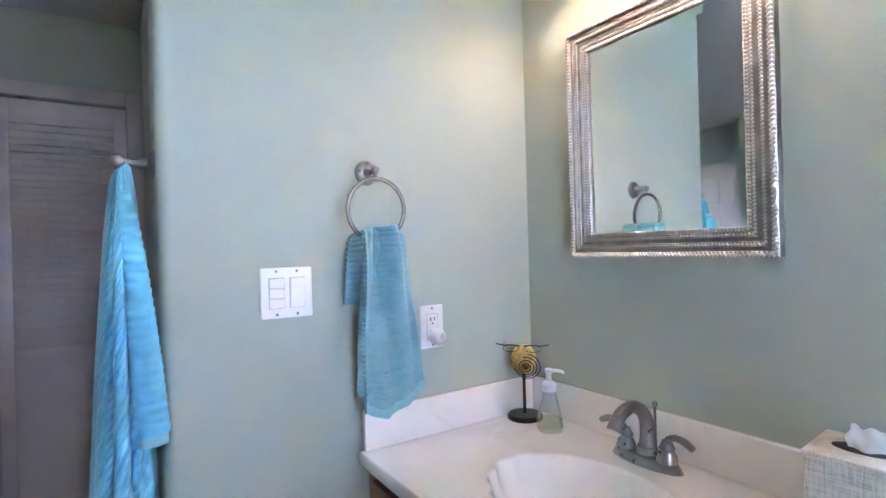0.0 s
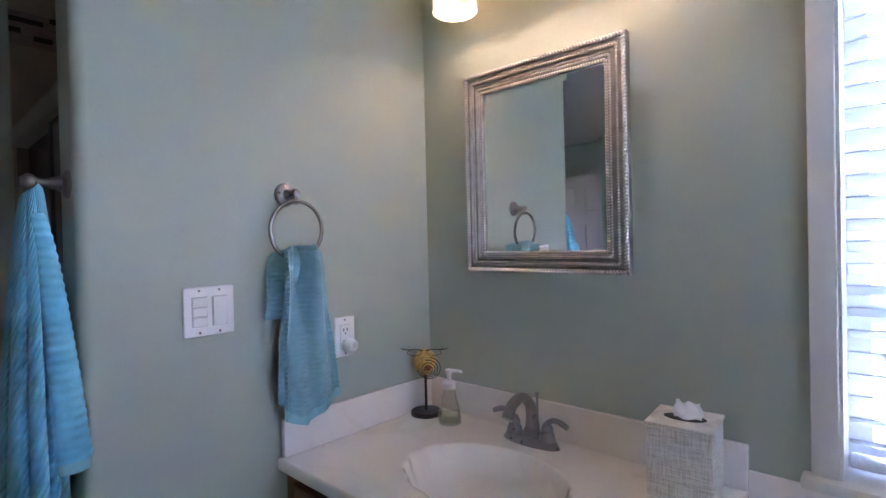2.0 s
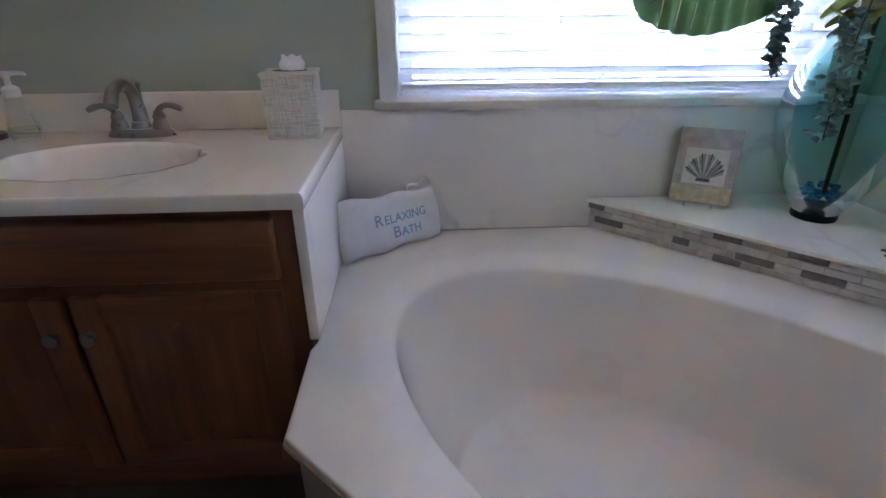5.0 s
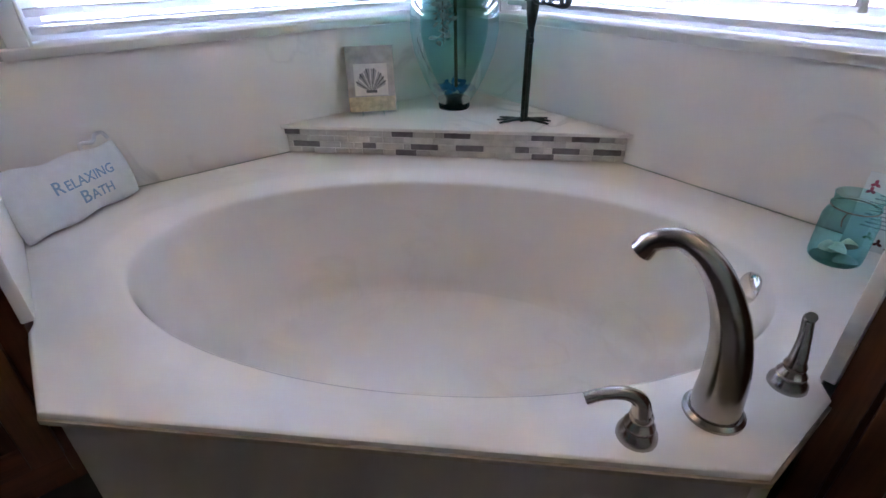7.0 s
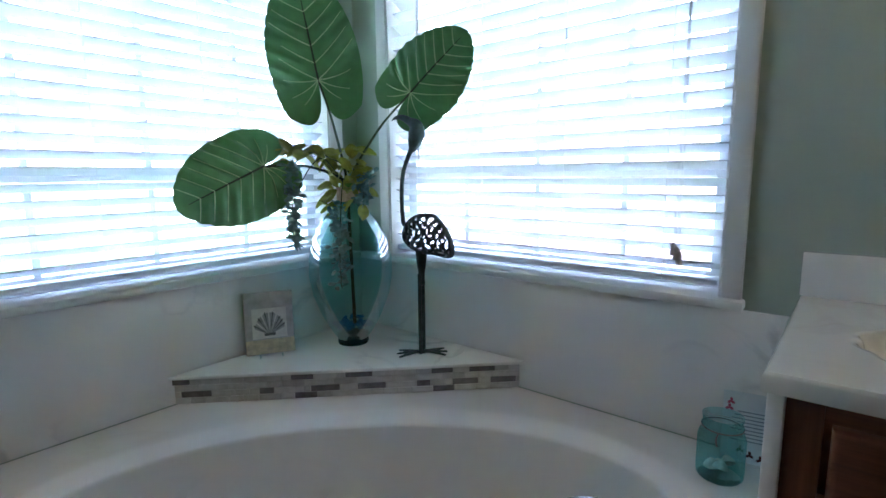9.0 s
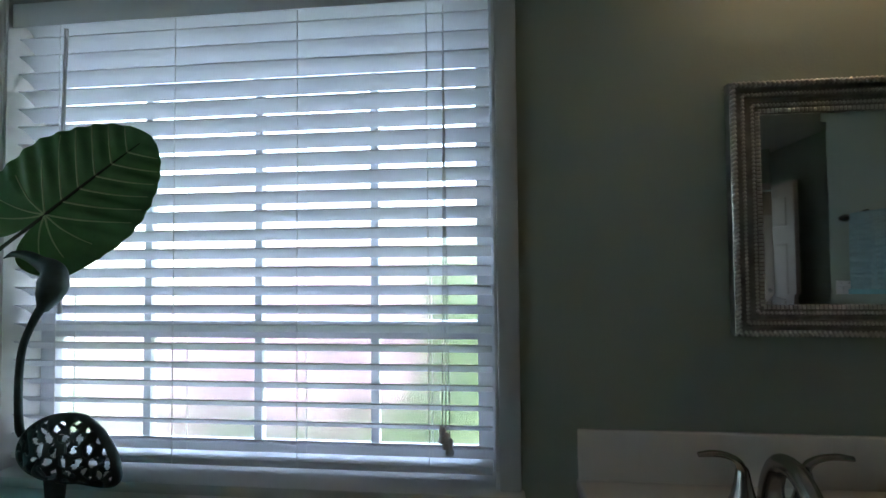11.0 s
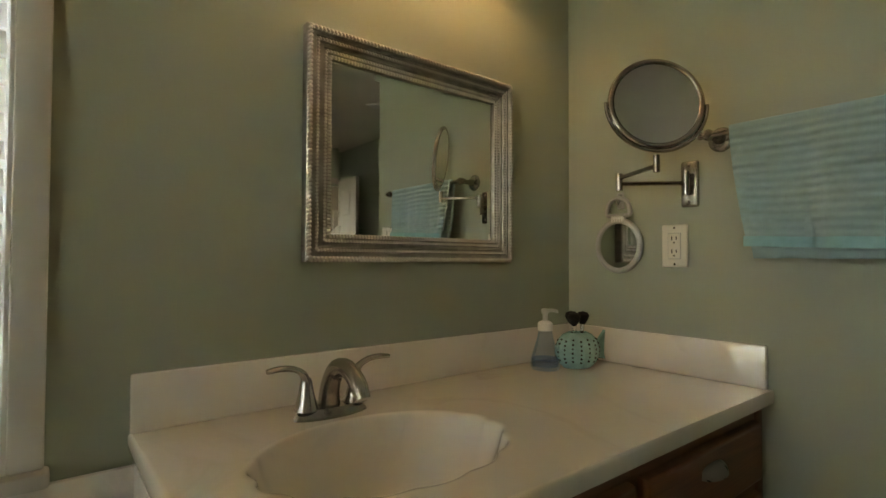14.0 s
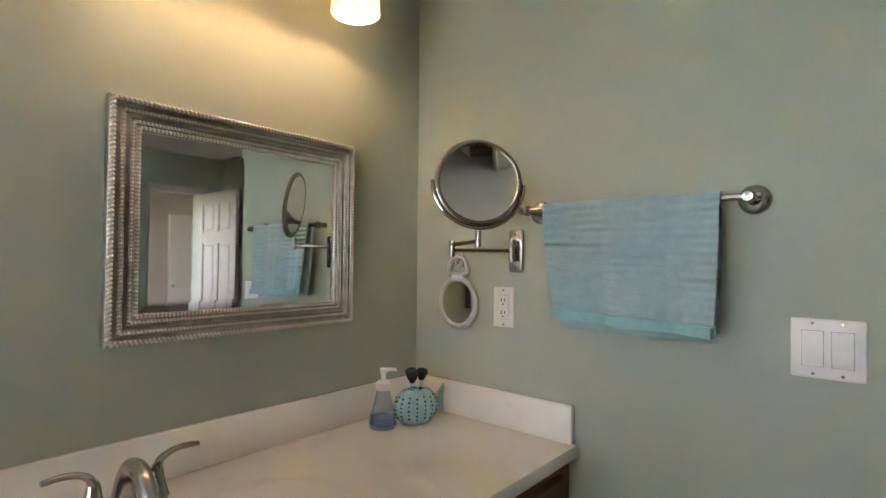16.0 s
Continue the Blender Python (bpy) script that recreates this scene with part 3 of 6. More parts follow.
# ---- vanities ----
def counter_top(x0, x1, top, sx, sy, a, b):
    """Slab with a scalloped basin sunk into it."""
    rect = [(x0, 0), (x0, -0.575), (x1, -0.575), (x1, 0)]
    angs = {2 * math.pi * k / 224 for k in range(224)}
    for x, y in rect:
        angs.add(math.atan2(y - sy, x - sx) % (2 * math.pi))
    angs = sorted(angs)
    c = Vector((sx, sy))

    def edge(t):
        d = Vector((math.cos(t), math.sin(t)))
        s = 9
        if d.x > 1e-9:
            s = min(s, (x1 - sx) / d.x)
        if d.x < -1e-9:
            s = min(s, (x0 - sx) / d.x)
        if d.y > 1e-9:
            s = min(s, -sy / d.y)
        if d.y < -1e-9:
            s = min(s, (-0.575 - sy) / d.y)
        return c + d * s

    def rim(t, k, scal):
        ct, st = math.cos(t), math.sin(t)
        r = 1 / math.sqrt((ct / a) ** 2 + (st / b) ** 2)
        e = math.atan2(st / b, ct / a)
        lobes = (math.sin(7 * e + 0.3) ** 2 + 0.06) ** 0.5
        fade = max(0.0, min(1.0, (0.75 - math.sin(e)) / 0.6))
        return c + Vector((ct, st)) * r * k * (1 + scal * fade * (lobes - 0.7))

    bm = bmesh.new()
    out = [edge(t) for t in angs]
    inn = [p + (c - p).normalized() * 0.006 for p in out]
    rings = [[bm.verts.new((p.x, p.y, top - 0.03)) for p in out], [bm.verts.new((p.x, p.y, top - 0.006)) for p in out],
             [bm.verts.new((p.x * 0.3 + q.x * 0.7, p.y * 0.3 + q.y * 0.7, top - 0.0015)) for p, q in zip(out, inn)],
             [bm.verts.new((p.x, p.y, top)) for p in inn],
             [bm.verts.new((*(p + (c - p).normalized() * 0.005), top)) for p in inn]]
    for k, s, z in ((1.06, 0.035, 0.0), (1.02, 0.052, 0.0), (1.0, 0.055, -0.002), (0.985, 0.050, -0.009), (0.95, 0.032, -0.030), (0.87, 0.010, -0.062), (0.74, 0.0, -0.098), (0.56, 0, -0.128), (0.32, 0, -0.143), (0.12, 0, -0.147)):
        rings.append([bm.verts.new((*rim(t, k, s), top + z)) for t in angs])
    n = len(angs)
    for p, q in zip(rings, rings[1:]):
        for k in range(n):
            j = (k + 1) % n
            bm.faces.new((p[k], p[j], q[j], q[k]))
    m = bm.verts.new((sx, sy, top - 0.148))
    for k in range(n):
        bm.faces.new((rings[-1][k], rings[-1][(k + 1) % n], m))
    bmesh.ops.recalc_face_normals(bm, faces=bm.faces[:])
    return bm


def raised_panel(x0, x1, z0, z1, y):
    """Frame and raised field of a cabinet door or drawer front, face at y."""
    w = 0.058 if z1 - z0 > 0.2 else 0.0
    if not w:
        bm = box((x0, y, z0), (x1, y + 0.019, z1), 0.0)
        bmesh.ops.bevel(bm, geom=[e for e in bm.edges if all(v.co.y < y + 0.001 for v in e.verts)], offset=0.011, segments=3, affect="EDGES", profile=0.6)
        return bm
    fld = box((x0 + w, y + 0.013, z0 + w), (x1 - w, y + 0.018, z1 - w))
    up = bmesh.new()
    d = 0.034
    lo = [up.verts.new((x, y + 0.0125, z)) for x, z in ((x0 + w + 0.004, z0 + w + 0.004), (x1 - w - 0.004, z0 + w + 0.004), (x1 - w - 0.004, z1 - w - 0.004), (x0 + w + 0.004, z1 - w - 0.004))]
    hi = [up.verts.new((x, y + 0.002, z)) for x, z in ((x0 + w + d, z0 + w + d), (x1 - w - d, z0 + w + d), (x1 - w - d, z1 - w - d), (x0 + w + d, z1 - w - d))]
    for k in range(4):
        j = (k + 1) % 4
        up.faces.new((lo[k], lo[j], hi[j], hi[k]))
    up.faces.new(hi)
    bmesh.ops.recalc_face_normals(up, faces=up.faces[:])
    return merge(fld, up)


def knob_mesh():
    return moved(lathe([(0, 0.024), (0.008, 0.0235), (0.0145, 0.019), (0.015, 0.014), (0.008, 0.010), (0.006, 0.004), (0.010, 0.0), (0, 0)], 16), Matrix.Rotation(radians(90), 4, "X"))


def cup_pull():
    def fn(u, v):
        a, b = math.pi * u, math.pi / 2 * v
        return Vector((-0.045 * math.cos(a), -0.026 * math.sin(a) * math.cos(b) * 0.9, 0.024 * math.sin(b) * math.sin(a) ** 0.4))
    return sheet(fn, 16, 8, 0.002)


def vanity(m, x0, x1, top, fronts, panel, label):
    """Base cabinet: carcass, face frame, doors and drawers; panel is the side towards the tub."""
    v = thing("vanity_cabinet", m @ at(x0, 0, 0), label, "cabinet", "bathroom vanities")
    o = Matrix.Translation((-x0, 0, 0))
    px0, px1 = (x0 + 0.022, x1) if panel == "left" else (x0, x1 - 0.022)
    part("carcass", moved(merge(box((px0 + 0.004, -0.53, 0.1), (px1 - 0.004, -0.005, top - 0.18)), box((px0 + 0.03, -0.47, 0.0), (px1 - 0.03, -0.01, 0.1))), o), OAK_V, v)
    fr = [box((px0, -0.55, 0.1), (px0 + 0.045, -0.53, top - 0.031), 0.002), box((px1 - 0.045, -0.55, 0.1), (px1, -0.53, top - 0.031), 0.002)]
    part("stile", moved(merge(fr[0]), o), OAK_V, v)
    part("stile", moved(merge(fr[1]), o), OAK_V, v)
    part("top_rail", moved(box((px0 + 0.045, -0.5495, top - 0.075), (px1 - 0.045, -0.53, top - 0.031)), o), OAK_H, v)
    part("middle_rail", moved(box((px0 + 0.045, -0.5495, top - 0.225), (px1 - 0.045, -0.53, top - 0.17)), o), OAK_H, v)
    part("bottom_rail", moved(box((px0 + 0.045, -0.5495, 0.1), (px1 - 0.045, -0.53, 0.16)), o), OAK_H, v)
    part("back_shadow_board", moved(box((px0 + 0.045, -0.529, 0.16), (px1 - 0.045, -0.52, top - 0.08)), o), OAK_V, v)
    px = x0 if panel == "left" else x1 - 0.022
    part("end_panel", moved(box((px, -0.568, TD + 0.001), (px + 0.0215, 0, top - 0.031), 0.003), o), MARBLE, v, "cream cast marble end panel")
    for kind, a, b, z0, z1, kx, kz in fronts:
        d = part(kind, moved(raised_panel(a, b, z0, z1, -0.570), o), OAK_V if kind == "door" else OAK_H, v, "stained oak raised panel front")
        if kind == "door":
            w = 0.058
            part("stile", moved(box((a, -0.570, z0), (a + w, -0.551, z1), 0.006), o), OAK_V, d)
            part("stile", moved(box((b - w, -0.570, z0), (b, -0.551, z1), 0.006), o), OAK_V, d)
            part("rail", moved(box((a + w - 0.001, -0.5694, z1 - w), (b - w + 0.001, -0.551, z1), 0.003), o), OAK_H, d)
            part("rail", moved(box((a + w - 0.001, -0.5694, z0), (b - w + 0.001, -0.551, z0 + w), 0.003), o), OAK_H, d)
            part("knob", moved(knob_mesh(), o @ at(kx, -0.570, kz)), DARKNICKEL, d, "pewter round knob")
        elif kx is not None:
            part("cup_pull", moved(cup_pull(), o @ at(kx, -0.570, kz)), DARKNICKEL, d, "pewter cup pull")
    return v


def countertop(m, x0, x1, top, sx, sy, side, label):
    c = thing("bathroom_counter", m @ at(x0, 0, top - 0.03), label, "countertop", "vanity tops")
    o = (at(x0, 0, top - 0.03)).inverted()
    part("slab_and_basin", moved(counter_top(x0, x1, top, sx, sy, 0.212, 0.155), o), COUNTERM, c, "glossy cream slab with a scalloped shell basin", 45)
    e0, e1 = (x0, x1) if side == "right" else (x0 + 0.0205, x1)
    e0, e1 = (x0, x1 - 0.0205) if side == "right" else (e0, e1)
    part("backsplash", moved(box((e0, -0.02, top), (e1, -0.0005, top + 0.1), 0.004), o), COUNTERM, c)
    xs = (x1 - 0.02, x1) if side == "right" else (x0, x0 + 0.02)
    part("side_splash", moved(box((xs[0], -0.565, top), (xs[1], -0.0005, top + 0.1), 0.004), o), COUNTERM, c)
    part("drain", moved(lathe([(0, 0.004), (0.016, 0.004), (0.022, 0.001), (0.022, -0.002)], 20), o @ at(sx, sy, top - 0.147)), CHROME, c, "chrome drain")
    return c


countertop(A, XC + 0.001, -1.503, CA, -1.990, -0.31, "left", "cream cast marble vanity top with integral shell basin")
vanity(A, XC + 0.001, -1.505, CA, [("drawer_front", -2.395, -1.567, 0.630, 0.755, None, 0), ("door", -2.395, -1.986, 0.165, 0.604, -2.014, 0.522), ("door", -1.972, -1.567, 0.165, 0.604, -1.946, 0.522)], "right", "stained oak vanity cabinet with raised panel doors beside the tub")
countertop(B, 1.498, -YD - 0.001, CB, 1.815, -0.325, "right", "cream cast marble vanity top with integral shell basin")
vanity(B, 1.506, -YD - 0.001, CB, [("drawer_front", 1.582, 2.125, 0.712, 0.842, None, 0), ("door", 1.582, 1.846, 0.165, 0.682, 1.82, 0.60), ("door", 1.86, 2.125, 0.165, 0.682, 1.886, 0.60),
       ("drawer_front", 2.158, 2.640, 0.712, 0.842, 2.392, 0.79), ("drawer_front", 2.158, 2.640, 0.545, 0.686, 2.392, 0.625), ("drawer_front", 2.158, 2.640, 0.37, 0.52, 2.392, 0.455), ("drawer_front", 2.158, 2.640, 0.165, 0.345, 2.392, 0.27)], "left",
       "stained oak vanity cabinet with a bank of drawers")


# ---- faucets ----
def lever(side, s=1.0):
    """Curved lever handle bending outwards."""
    pts = smooth_path([(0, 0, 0.035 * s), (0.004 * side, -0.002, 0.058 * s), (0.022 * side, -0.004, 0.07 * s), (0.045 * side, -0.006, 0.068 * s), (0.064 * side, -0.008, 0.060 * s)], 5)
    return tube(pts, [0.010, 0.009, 0.0075, 0.0075, 0.0085, 0.007], 10)


f = thing("sink_faucet", at(-2.006, -0.078, CA), "pewter two-handle sink faucet with a high arc spout", "faucet")
part("base_plate", merge(moved(lathe([(0, 0.02), (0.026, 0.02), (0.03, 0.016), (0.033, 0.004), (0.034, 0), (0, 0)], 24), Matrix.Diagonal((2.6, 0.95, 1, 1)))), DARKNICKEL, f)
bell = [(0, 0.06), (0.010, 0.058), (0.013, 0.05), (0.017, 0.042), (0.015, 0.036), (0.020, 0.026), (0.022, 0.016), (0.022, 0.012)]
for sd in (-1, 1):
    h = part("handle", moved(merge(lathe(bell, 18), lever(sd)), at(0.052 * sd, 0, 0.006)), DARKNICKEL, f)
part("spout", merge(tube(smooth_path([(0, 0.006, 0.015), (0, 0.009, 0.06), (0, -0.002, 0.105), (0, -0.040, 0.132), (0, -0.084, 0.122), (0, -0.108, 0.092)], 6), [0.022, 0.018, 0.0155, 0.0145, 0.014, 0.0145, 0.0165], 16),
     moved(lathe([(0, 0.035), (0.021, 0.03), (0.024, 0.02), (0.024, 0.012)], 20), at(0, 0.006, 0.006))), DARKNICKEL, f)
part("lift_rod", moved(lathe([(0, 0.13), (0.005, 0.128), (0.007, 0.121), (0.004, 0.115), (0.003, 0.10), (0.003, 0.02)], 10), at(0, 0.036, 0)), DARKNICKEL, f)

f2 = thing("sink_faucet", B @ at(1.816, -0.118, CB), "brushed nickel two-handle sink faucet with a low arc spout", "faucet")
part("base_plate", moved(lathe([(0, 0.018), (0.022, 0.018), (0.027, 0.012), (0.03, 0.0), (0, 0)], 24), Matrix.Diagonal((2.55, 1.0, 1, 1))), NICKEL, f2)
cone = [(0, 0.072), (0.008, 0.071), (0.011, 0.064), (0.014, 0.045), (0.019, 0.025), (0.023, 0.012)]
for sd in (-1, 1):
    part("handle", moved(merge(lathe(cone, 18), tube(smooth_path([(0, 0, 0.06), (0.006 * sd, 0, 0.078), (0.025 * sd, -0.002, 0.09), (0.05 * sd, -0.004, 0.094), (0.075 * sd, -0.006, 0.092)], 5), [0.011, 0.010, 0.008, 0.0075, 0.0075, 0.006], 10, flat=0.75)), at(0.051 * sd, 0, 0.005)), NICKEL, f2)
part("spout", tube(smooth_path([(0, 0.01, 0.01), (0, 0.006, 0.05), (0, -0.02, 0.088), (0, -0.065, 0.096), (0, -0.105, 0.075), (0, -0.118, 0.052)], 6), [0.024, 0.021, 0.019, 0.0175, 0.017, 0.017, 0.016], 16, flat=0.9), NICKEL, f2)

tf = thing("tub_filler", at(-0.757, -1.437, TD), "brushed nickel roman tub spout curving over the basin", "faucet")
tdir = Vector((-0.33, 0.83, 0))
part("spout", merge(tube(smooth_path([(0, 0, 0.005), tdir * 0.003 + Vector((0, 0, 0.085)), tdir * 0.020 + Vector((0, 0, 0.16)), tdir * 0.056 + Vector((0, 0, 0.224)), tdir * 0.102 + Vector((0, 0, 0.256)), tdir * 0.142 + Vector((0, 0, 0.248)), tdir * 0.158 + Vector((0, 0, 0.228))], 7), [0.0345, 0.030, 0.0255, 0.0205, 0.0165, 0.0142, 0.0142, 0.016], 20)), NICKEL, tf)
part("escutcheon", lathe([(0, 0.010), (0.037, 0.010), (0.042, 0.005), (0.042, 0), (0, 0)], 28), NICKEL, tf)
bell2 = [(0, 0.05), (0.012, 0.048), (0.016, 0.04), (0.015, 0.034), (0.021, 0.024), (0.020, 0.018), (0.027, 0.008), (0.028, 0), (0, 0)]
for (hx, hy), d, up in (((-0.866, -1.395), Vector((-0.80, 0.6, 0)), 0.3), ((-0.605, -1.483), Vector((0.10, 0.05, 0)), 1.3)):
    th = part("handle", moved(lathe(bell2, 22), at(hx + 0.745, hy + 1.440, 0)), NICKEL, tf, "lever handle beside the spout")
    if up < 1:
        pts = [(0, 0, 0.04), d * 0.008 + Vector((0, 0, 0.068)), d * 0.030 + Vector((0, 0, 0.082)), d * 0.060 + Vector((0, 0, 0.081)), d * 0.080 + Vector((0, 0, 0.073))]
    else:
        pts = [(0, 0, 0.036), d * 0.03 + Vector((0, 0, 0.060)), d * 0.12 + Vector((0, 0, 0.085)), d * 0.24 + Vector((0, 0, 0.104)), d * 0.18 + Vector((0, 0, 0.114))]
    part("lever", moved(tube(smooth_path(pts, 5), [0.014, 0.012, 0.0095, 0.0085, 0.0085, 0.008], 12), at(hx + 0.745, hy + 1.440, 0)), NICKEL, th)
ov = single("overflow_plate", moved(lathe([(0, 0.012), (0.028, 0.011), (0.036, 0.006), (0.037, 0), (0, 0)], 28), Matrix.Identity(4)), CHROME, look((-0.291, -1.300, 0.423), (-0.291 + 1.0, -1.300 - 0.86, 0.423 - 0.35)), "chrome overflow cover on the basin wall", "overflow cover")


# ---- framed wall mirrors ----
# Darker than the rope silver, for contrast with the beads.
DARKSILVER = material("dark_silver", (0.38, 0.365, 0.345), 0.40, 1, 0.16, 40, 0, 60, 0.5, 0, 0.03)


def framed_mirror(m, x0, x1, z0, z1):
    f = thing("wall_mirror", m @ at((x0 + x1) / 2, 0, z0), "wall mirror in an antique silver rope-edged frame", "mirror", "framed mirrors")
    o = Matrix.Translation((-(x0 + x1) / 2, 0, -z0))
    # stepped moulding: (inset from the outer edge, height off the wall)
    prof = [(0.0, -0.001), (0.0, -0.022), (0.004, -0.026), (0.011, -0.026), (0.0125, -0.021), (0.020, -0.023), (0.022, -0.019), (0.030, -0.0205), (0.032, -0.016), (0.040, -0.018),
            (0.042, -0.0135), (0.050, -0.016), (0.052, -0.012), (0.0585, -0.013), (0.0605, -0.008), (0.0605, -0.004)]
    bm = bmesh.new()
    rows = []
    for s, y in prof:
        rows.append([bm.verts.new((x, y, z)) for x, z in ((x0 + s, z0 + s), (x1 - s, z0 + s), (x1 - s, z1 - s), (x0 + s, z1 - s))])
    for a, b in zip(rows, rows[1:]):
        for k in range(4):
            j = (k + 1) % 4
            bm.faces.new((a[k], a[j], b[j], b[k]))
    bmesh.ops.recalc_face_normals(bm, faces=bm.faces[:])
    part("frame", moved(bm, o), DARKSILVER, f, "stepped antique silver moulding", 25)
    for name, inset, y, rad, pitch in (("outer_rope", 0.006, -0.0255, 0.0058, 0.0088), ("inner_rope", 0.0565, -0.0135, 0.0042, 0.0078), ("middle_cord", 0.0255, -0.0205, 0.0034, 0.0075), ("lower_cord", 0.0455, -0.0155, 0.0032, 0.0075)):
        out = bmesh.new()
        corners = [(x0 + inset, z0 + inset), (x1 - inset, z0 + inset), (x1 - inset, z1 - inset), (x0 + inset, z1 - inset)]
        for k in range(4):
            p, q = Vector(corners[k]), Vector(corners[(k + 1) % 4])
            n = int((q - p).length / pitch)
            d = (q - p).normalized()
            for i in range(n):
                c = p + (q - p) * (i + 0.5) / n
                e1 = Vector((d.x, 0, d.y))
                e2 = Vector((-d.y, 0, d.x))
                ax = (e1 * 0.8 + e2 * 0.6).normalized() if name != "inner_rope" else e1
                bx = (e2 * 0.8 - e1 * 0.6).normalized() if name != "inner_rope" else e2
                ctr = Vector((c.x, y, c.y))
                la = pitch * 0.52
                lb = rad * 1.05
                vs = [out.verts.new(ctr + ax * la * s1 * 0.7 + bx * lb * s2) for s1, s2 in ((-1, -1), (1, -1), (1, 1), (-1, 1))]
                ts = [out.verts.new(ctr + ax * la * s1 * 0.4 + bx * lb * s2 * 0.55 + Vector((0, -rad * 0.75, 0))) for s1, s2 in ((-1, -1), (1, -1), (1, 1), (-1, 1))]
                for a in range(4):
                    b = (a + 1) % 4
                    out.faces.new((vs[a], vs[b], ts[b], ts[a]))
                out.faces.new(ts)
        bmesh.ops.recalc_face_normals(out, faces=out.faces[:])
        part(name, moved(out, o), SILVER, f, "twisted silver rope edge", 80)["kind"] = "stuff"
    g = bmesh.new()
    s0, s1 = 0.059, 0.081
    ro = [g.verts.new((x, -0.0062, z)) for x, z in ((x0 + s0, z0 + s0), (x1 - s0, z0 + s0), (x1 - s0, z1 - s0), (x0 + s0, z1 - s0))]
    ri = [g.verts.new((x, -0.0072, z)) for x, z in ((x0 + s1, z0 + s1), (x1 - s1, z0 + s1), (x1 - s1, z1 - s1), (x0 + s1, z1 - s1))]
    for k in range(4):
        j = (k + 1) % 4
        g.faces.new((ro[k], ro[j], ri[j], ri[k]))
    g.faces.new(ri)
    bmesh.ops.recalc_face_normals(g, faces=g.faces[:])
    part("mirror_glass", moved(g, o), MIRROR, f, "beveled mirror glass", 0.5)
    return f


framed_mirror(A, -2.259, -1.748, 1.262, 1.861)
framed_mirror(B, 1.802, 2.412, 1.195, 1.695)


# ---- vanity lights ----
SHADE = bpy.data.materials.new("opal_glass")
SHADE.use_nodes = True
_n = SHADE.node_tree
_p = _n.nodes["Principled BSDF"]
_p.inputs["Base Color"].default_value = (0.9, 0.88, 0.82, 1)
_p.inputs["Roughness"].default_value = 0.35
_t = _n.nodes.new("ShaderNodeBsdfTranslucent")
_t.inputs["Color"].default_value = (0.92, 0.86, 0.74, 1)
_m = _n.nodes.new("ShaderNodeMixShader")
_m.inputs[0].default_value = 0.45
_n.links.new(_p.outputs[0], _m.inputs[1])
_n.links.new(_t.outputs[0], _m.inputs[2])
_n.links.new(_m.outputs[0], _n.nodes["Material Output"].inputs["Surface"])
BULB = bpy.data.materials.new("lit_bulb")
BULB.use_nodes = True
BULB.node_tree.nodes["Principled BSDF"].inputs["Emission Color"].default_value = (1.0, 0.70, 0.42, 1)
BULB.node_tree.nodes["Principled BSDF"].inputs["Emission Strength"].default_value = BULB_GLOW


def vanity_light(m, xs):
    l = thing("vanity_light", m @ at(xs[1], 0, 2.178), "three-shade vanity light bar with lit opal glass shades", "wall lamp", "vanity lights")
    part("backplate", moved(merge(box((-0.075, -0.022, -0.045), (0.075, 0, 0.045), 0.012, 3), tube([(xs[0] - xs[1] - 0.03, -0.04, 0.0), (xs[2] - xs[1] + 0.03, -0.04, 0.0)], 0.009, 12)), A), DARKNICKEL, l, "pewter backplate and bar")
    for x in xs:
        dx = x - xs[1]
        part("arm", merge(tube(smooth_path([(dx, -0.04, 0), (dx, -0.10, 0.03), (dx, -0.14, 0.02), (dx, -0.14, -0.02)], 5), 0.007, 10), moved(lathe([(0, 0.0), (0.024, -0.002), (0.028, -0.012), (0.028, -0.03), (0.0, -0.03)], 18), at(dx, -0.14, -0.01))), DARKNICKEL, l)
        s = part("shade", moved(lathe([(0.026, -0.035), (0.034, -0.045), (0.05, -0.080), (0.060, -0.125), (0.064, -0.172), (0.060, -0.172), (0.056, -0.125), (0.046, -0.082), (0.03, -0.049), (0.026, -0.038)], 28), at(dx, -0.14, 0)), SHADE, l, "lit opal glass bell shade")
        part("socket", moved(lathe([(0, -0.045), (0.012, -0.045), (0.013, -0.095), (0.011, -0.1145), (0, -0.1145)], 14), at(dx, -0.14, 0)), PUMPW, l, "white lamp socket")
        bl = part("bulb", moved(lathe([(0, -0.155), (0.008, -0.153), (0.013, -0.148), (0.015, -0.140), (0.013, -0.131), (0.010, -0.124), (0.009, -0.115), (0, -0.115)], 16), at(dx, -0.14, 0)), BULB, l, "glowing warm bulb")
    return l


vanity_light(A, (-2.19, -1.957, -1.724))
vanity_light(B, (1.855, 2.084, 2.313))

# ---- corner shelf with mosaic front ----
sh = thing("corner_shelf", at(-0.2, -0.2, TD), "cream corner shelf with a slate and marble mosaic front", "shelf")
S0 = sh.matrix_world.inverted()
part("shelf_slab", moved(prism([(-0.0135, -0.0135), (-0.795, -0.0135), (-0.0135, -0.795)], 0.571, DK, 0.003), S0), MARBLE, sh)
part("mosaic_backing", moved(prism([(-0.0135, -0.0135), (-0.775, -0.0135), (-0.0135, -0.775)], TD + 0.0005, 0.571), S0), GROUT, sh)
VF = (0.775 + 0.0135) * DG + 0.0005          # distance of the mosaic face from the corner
umax = (0.775 - 0.0135) * DG
rnd = random.Random(4)
rh = (0.571 - TD) / 4
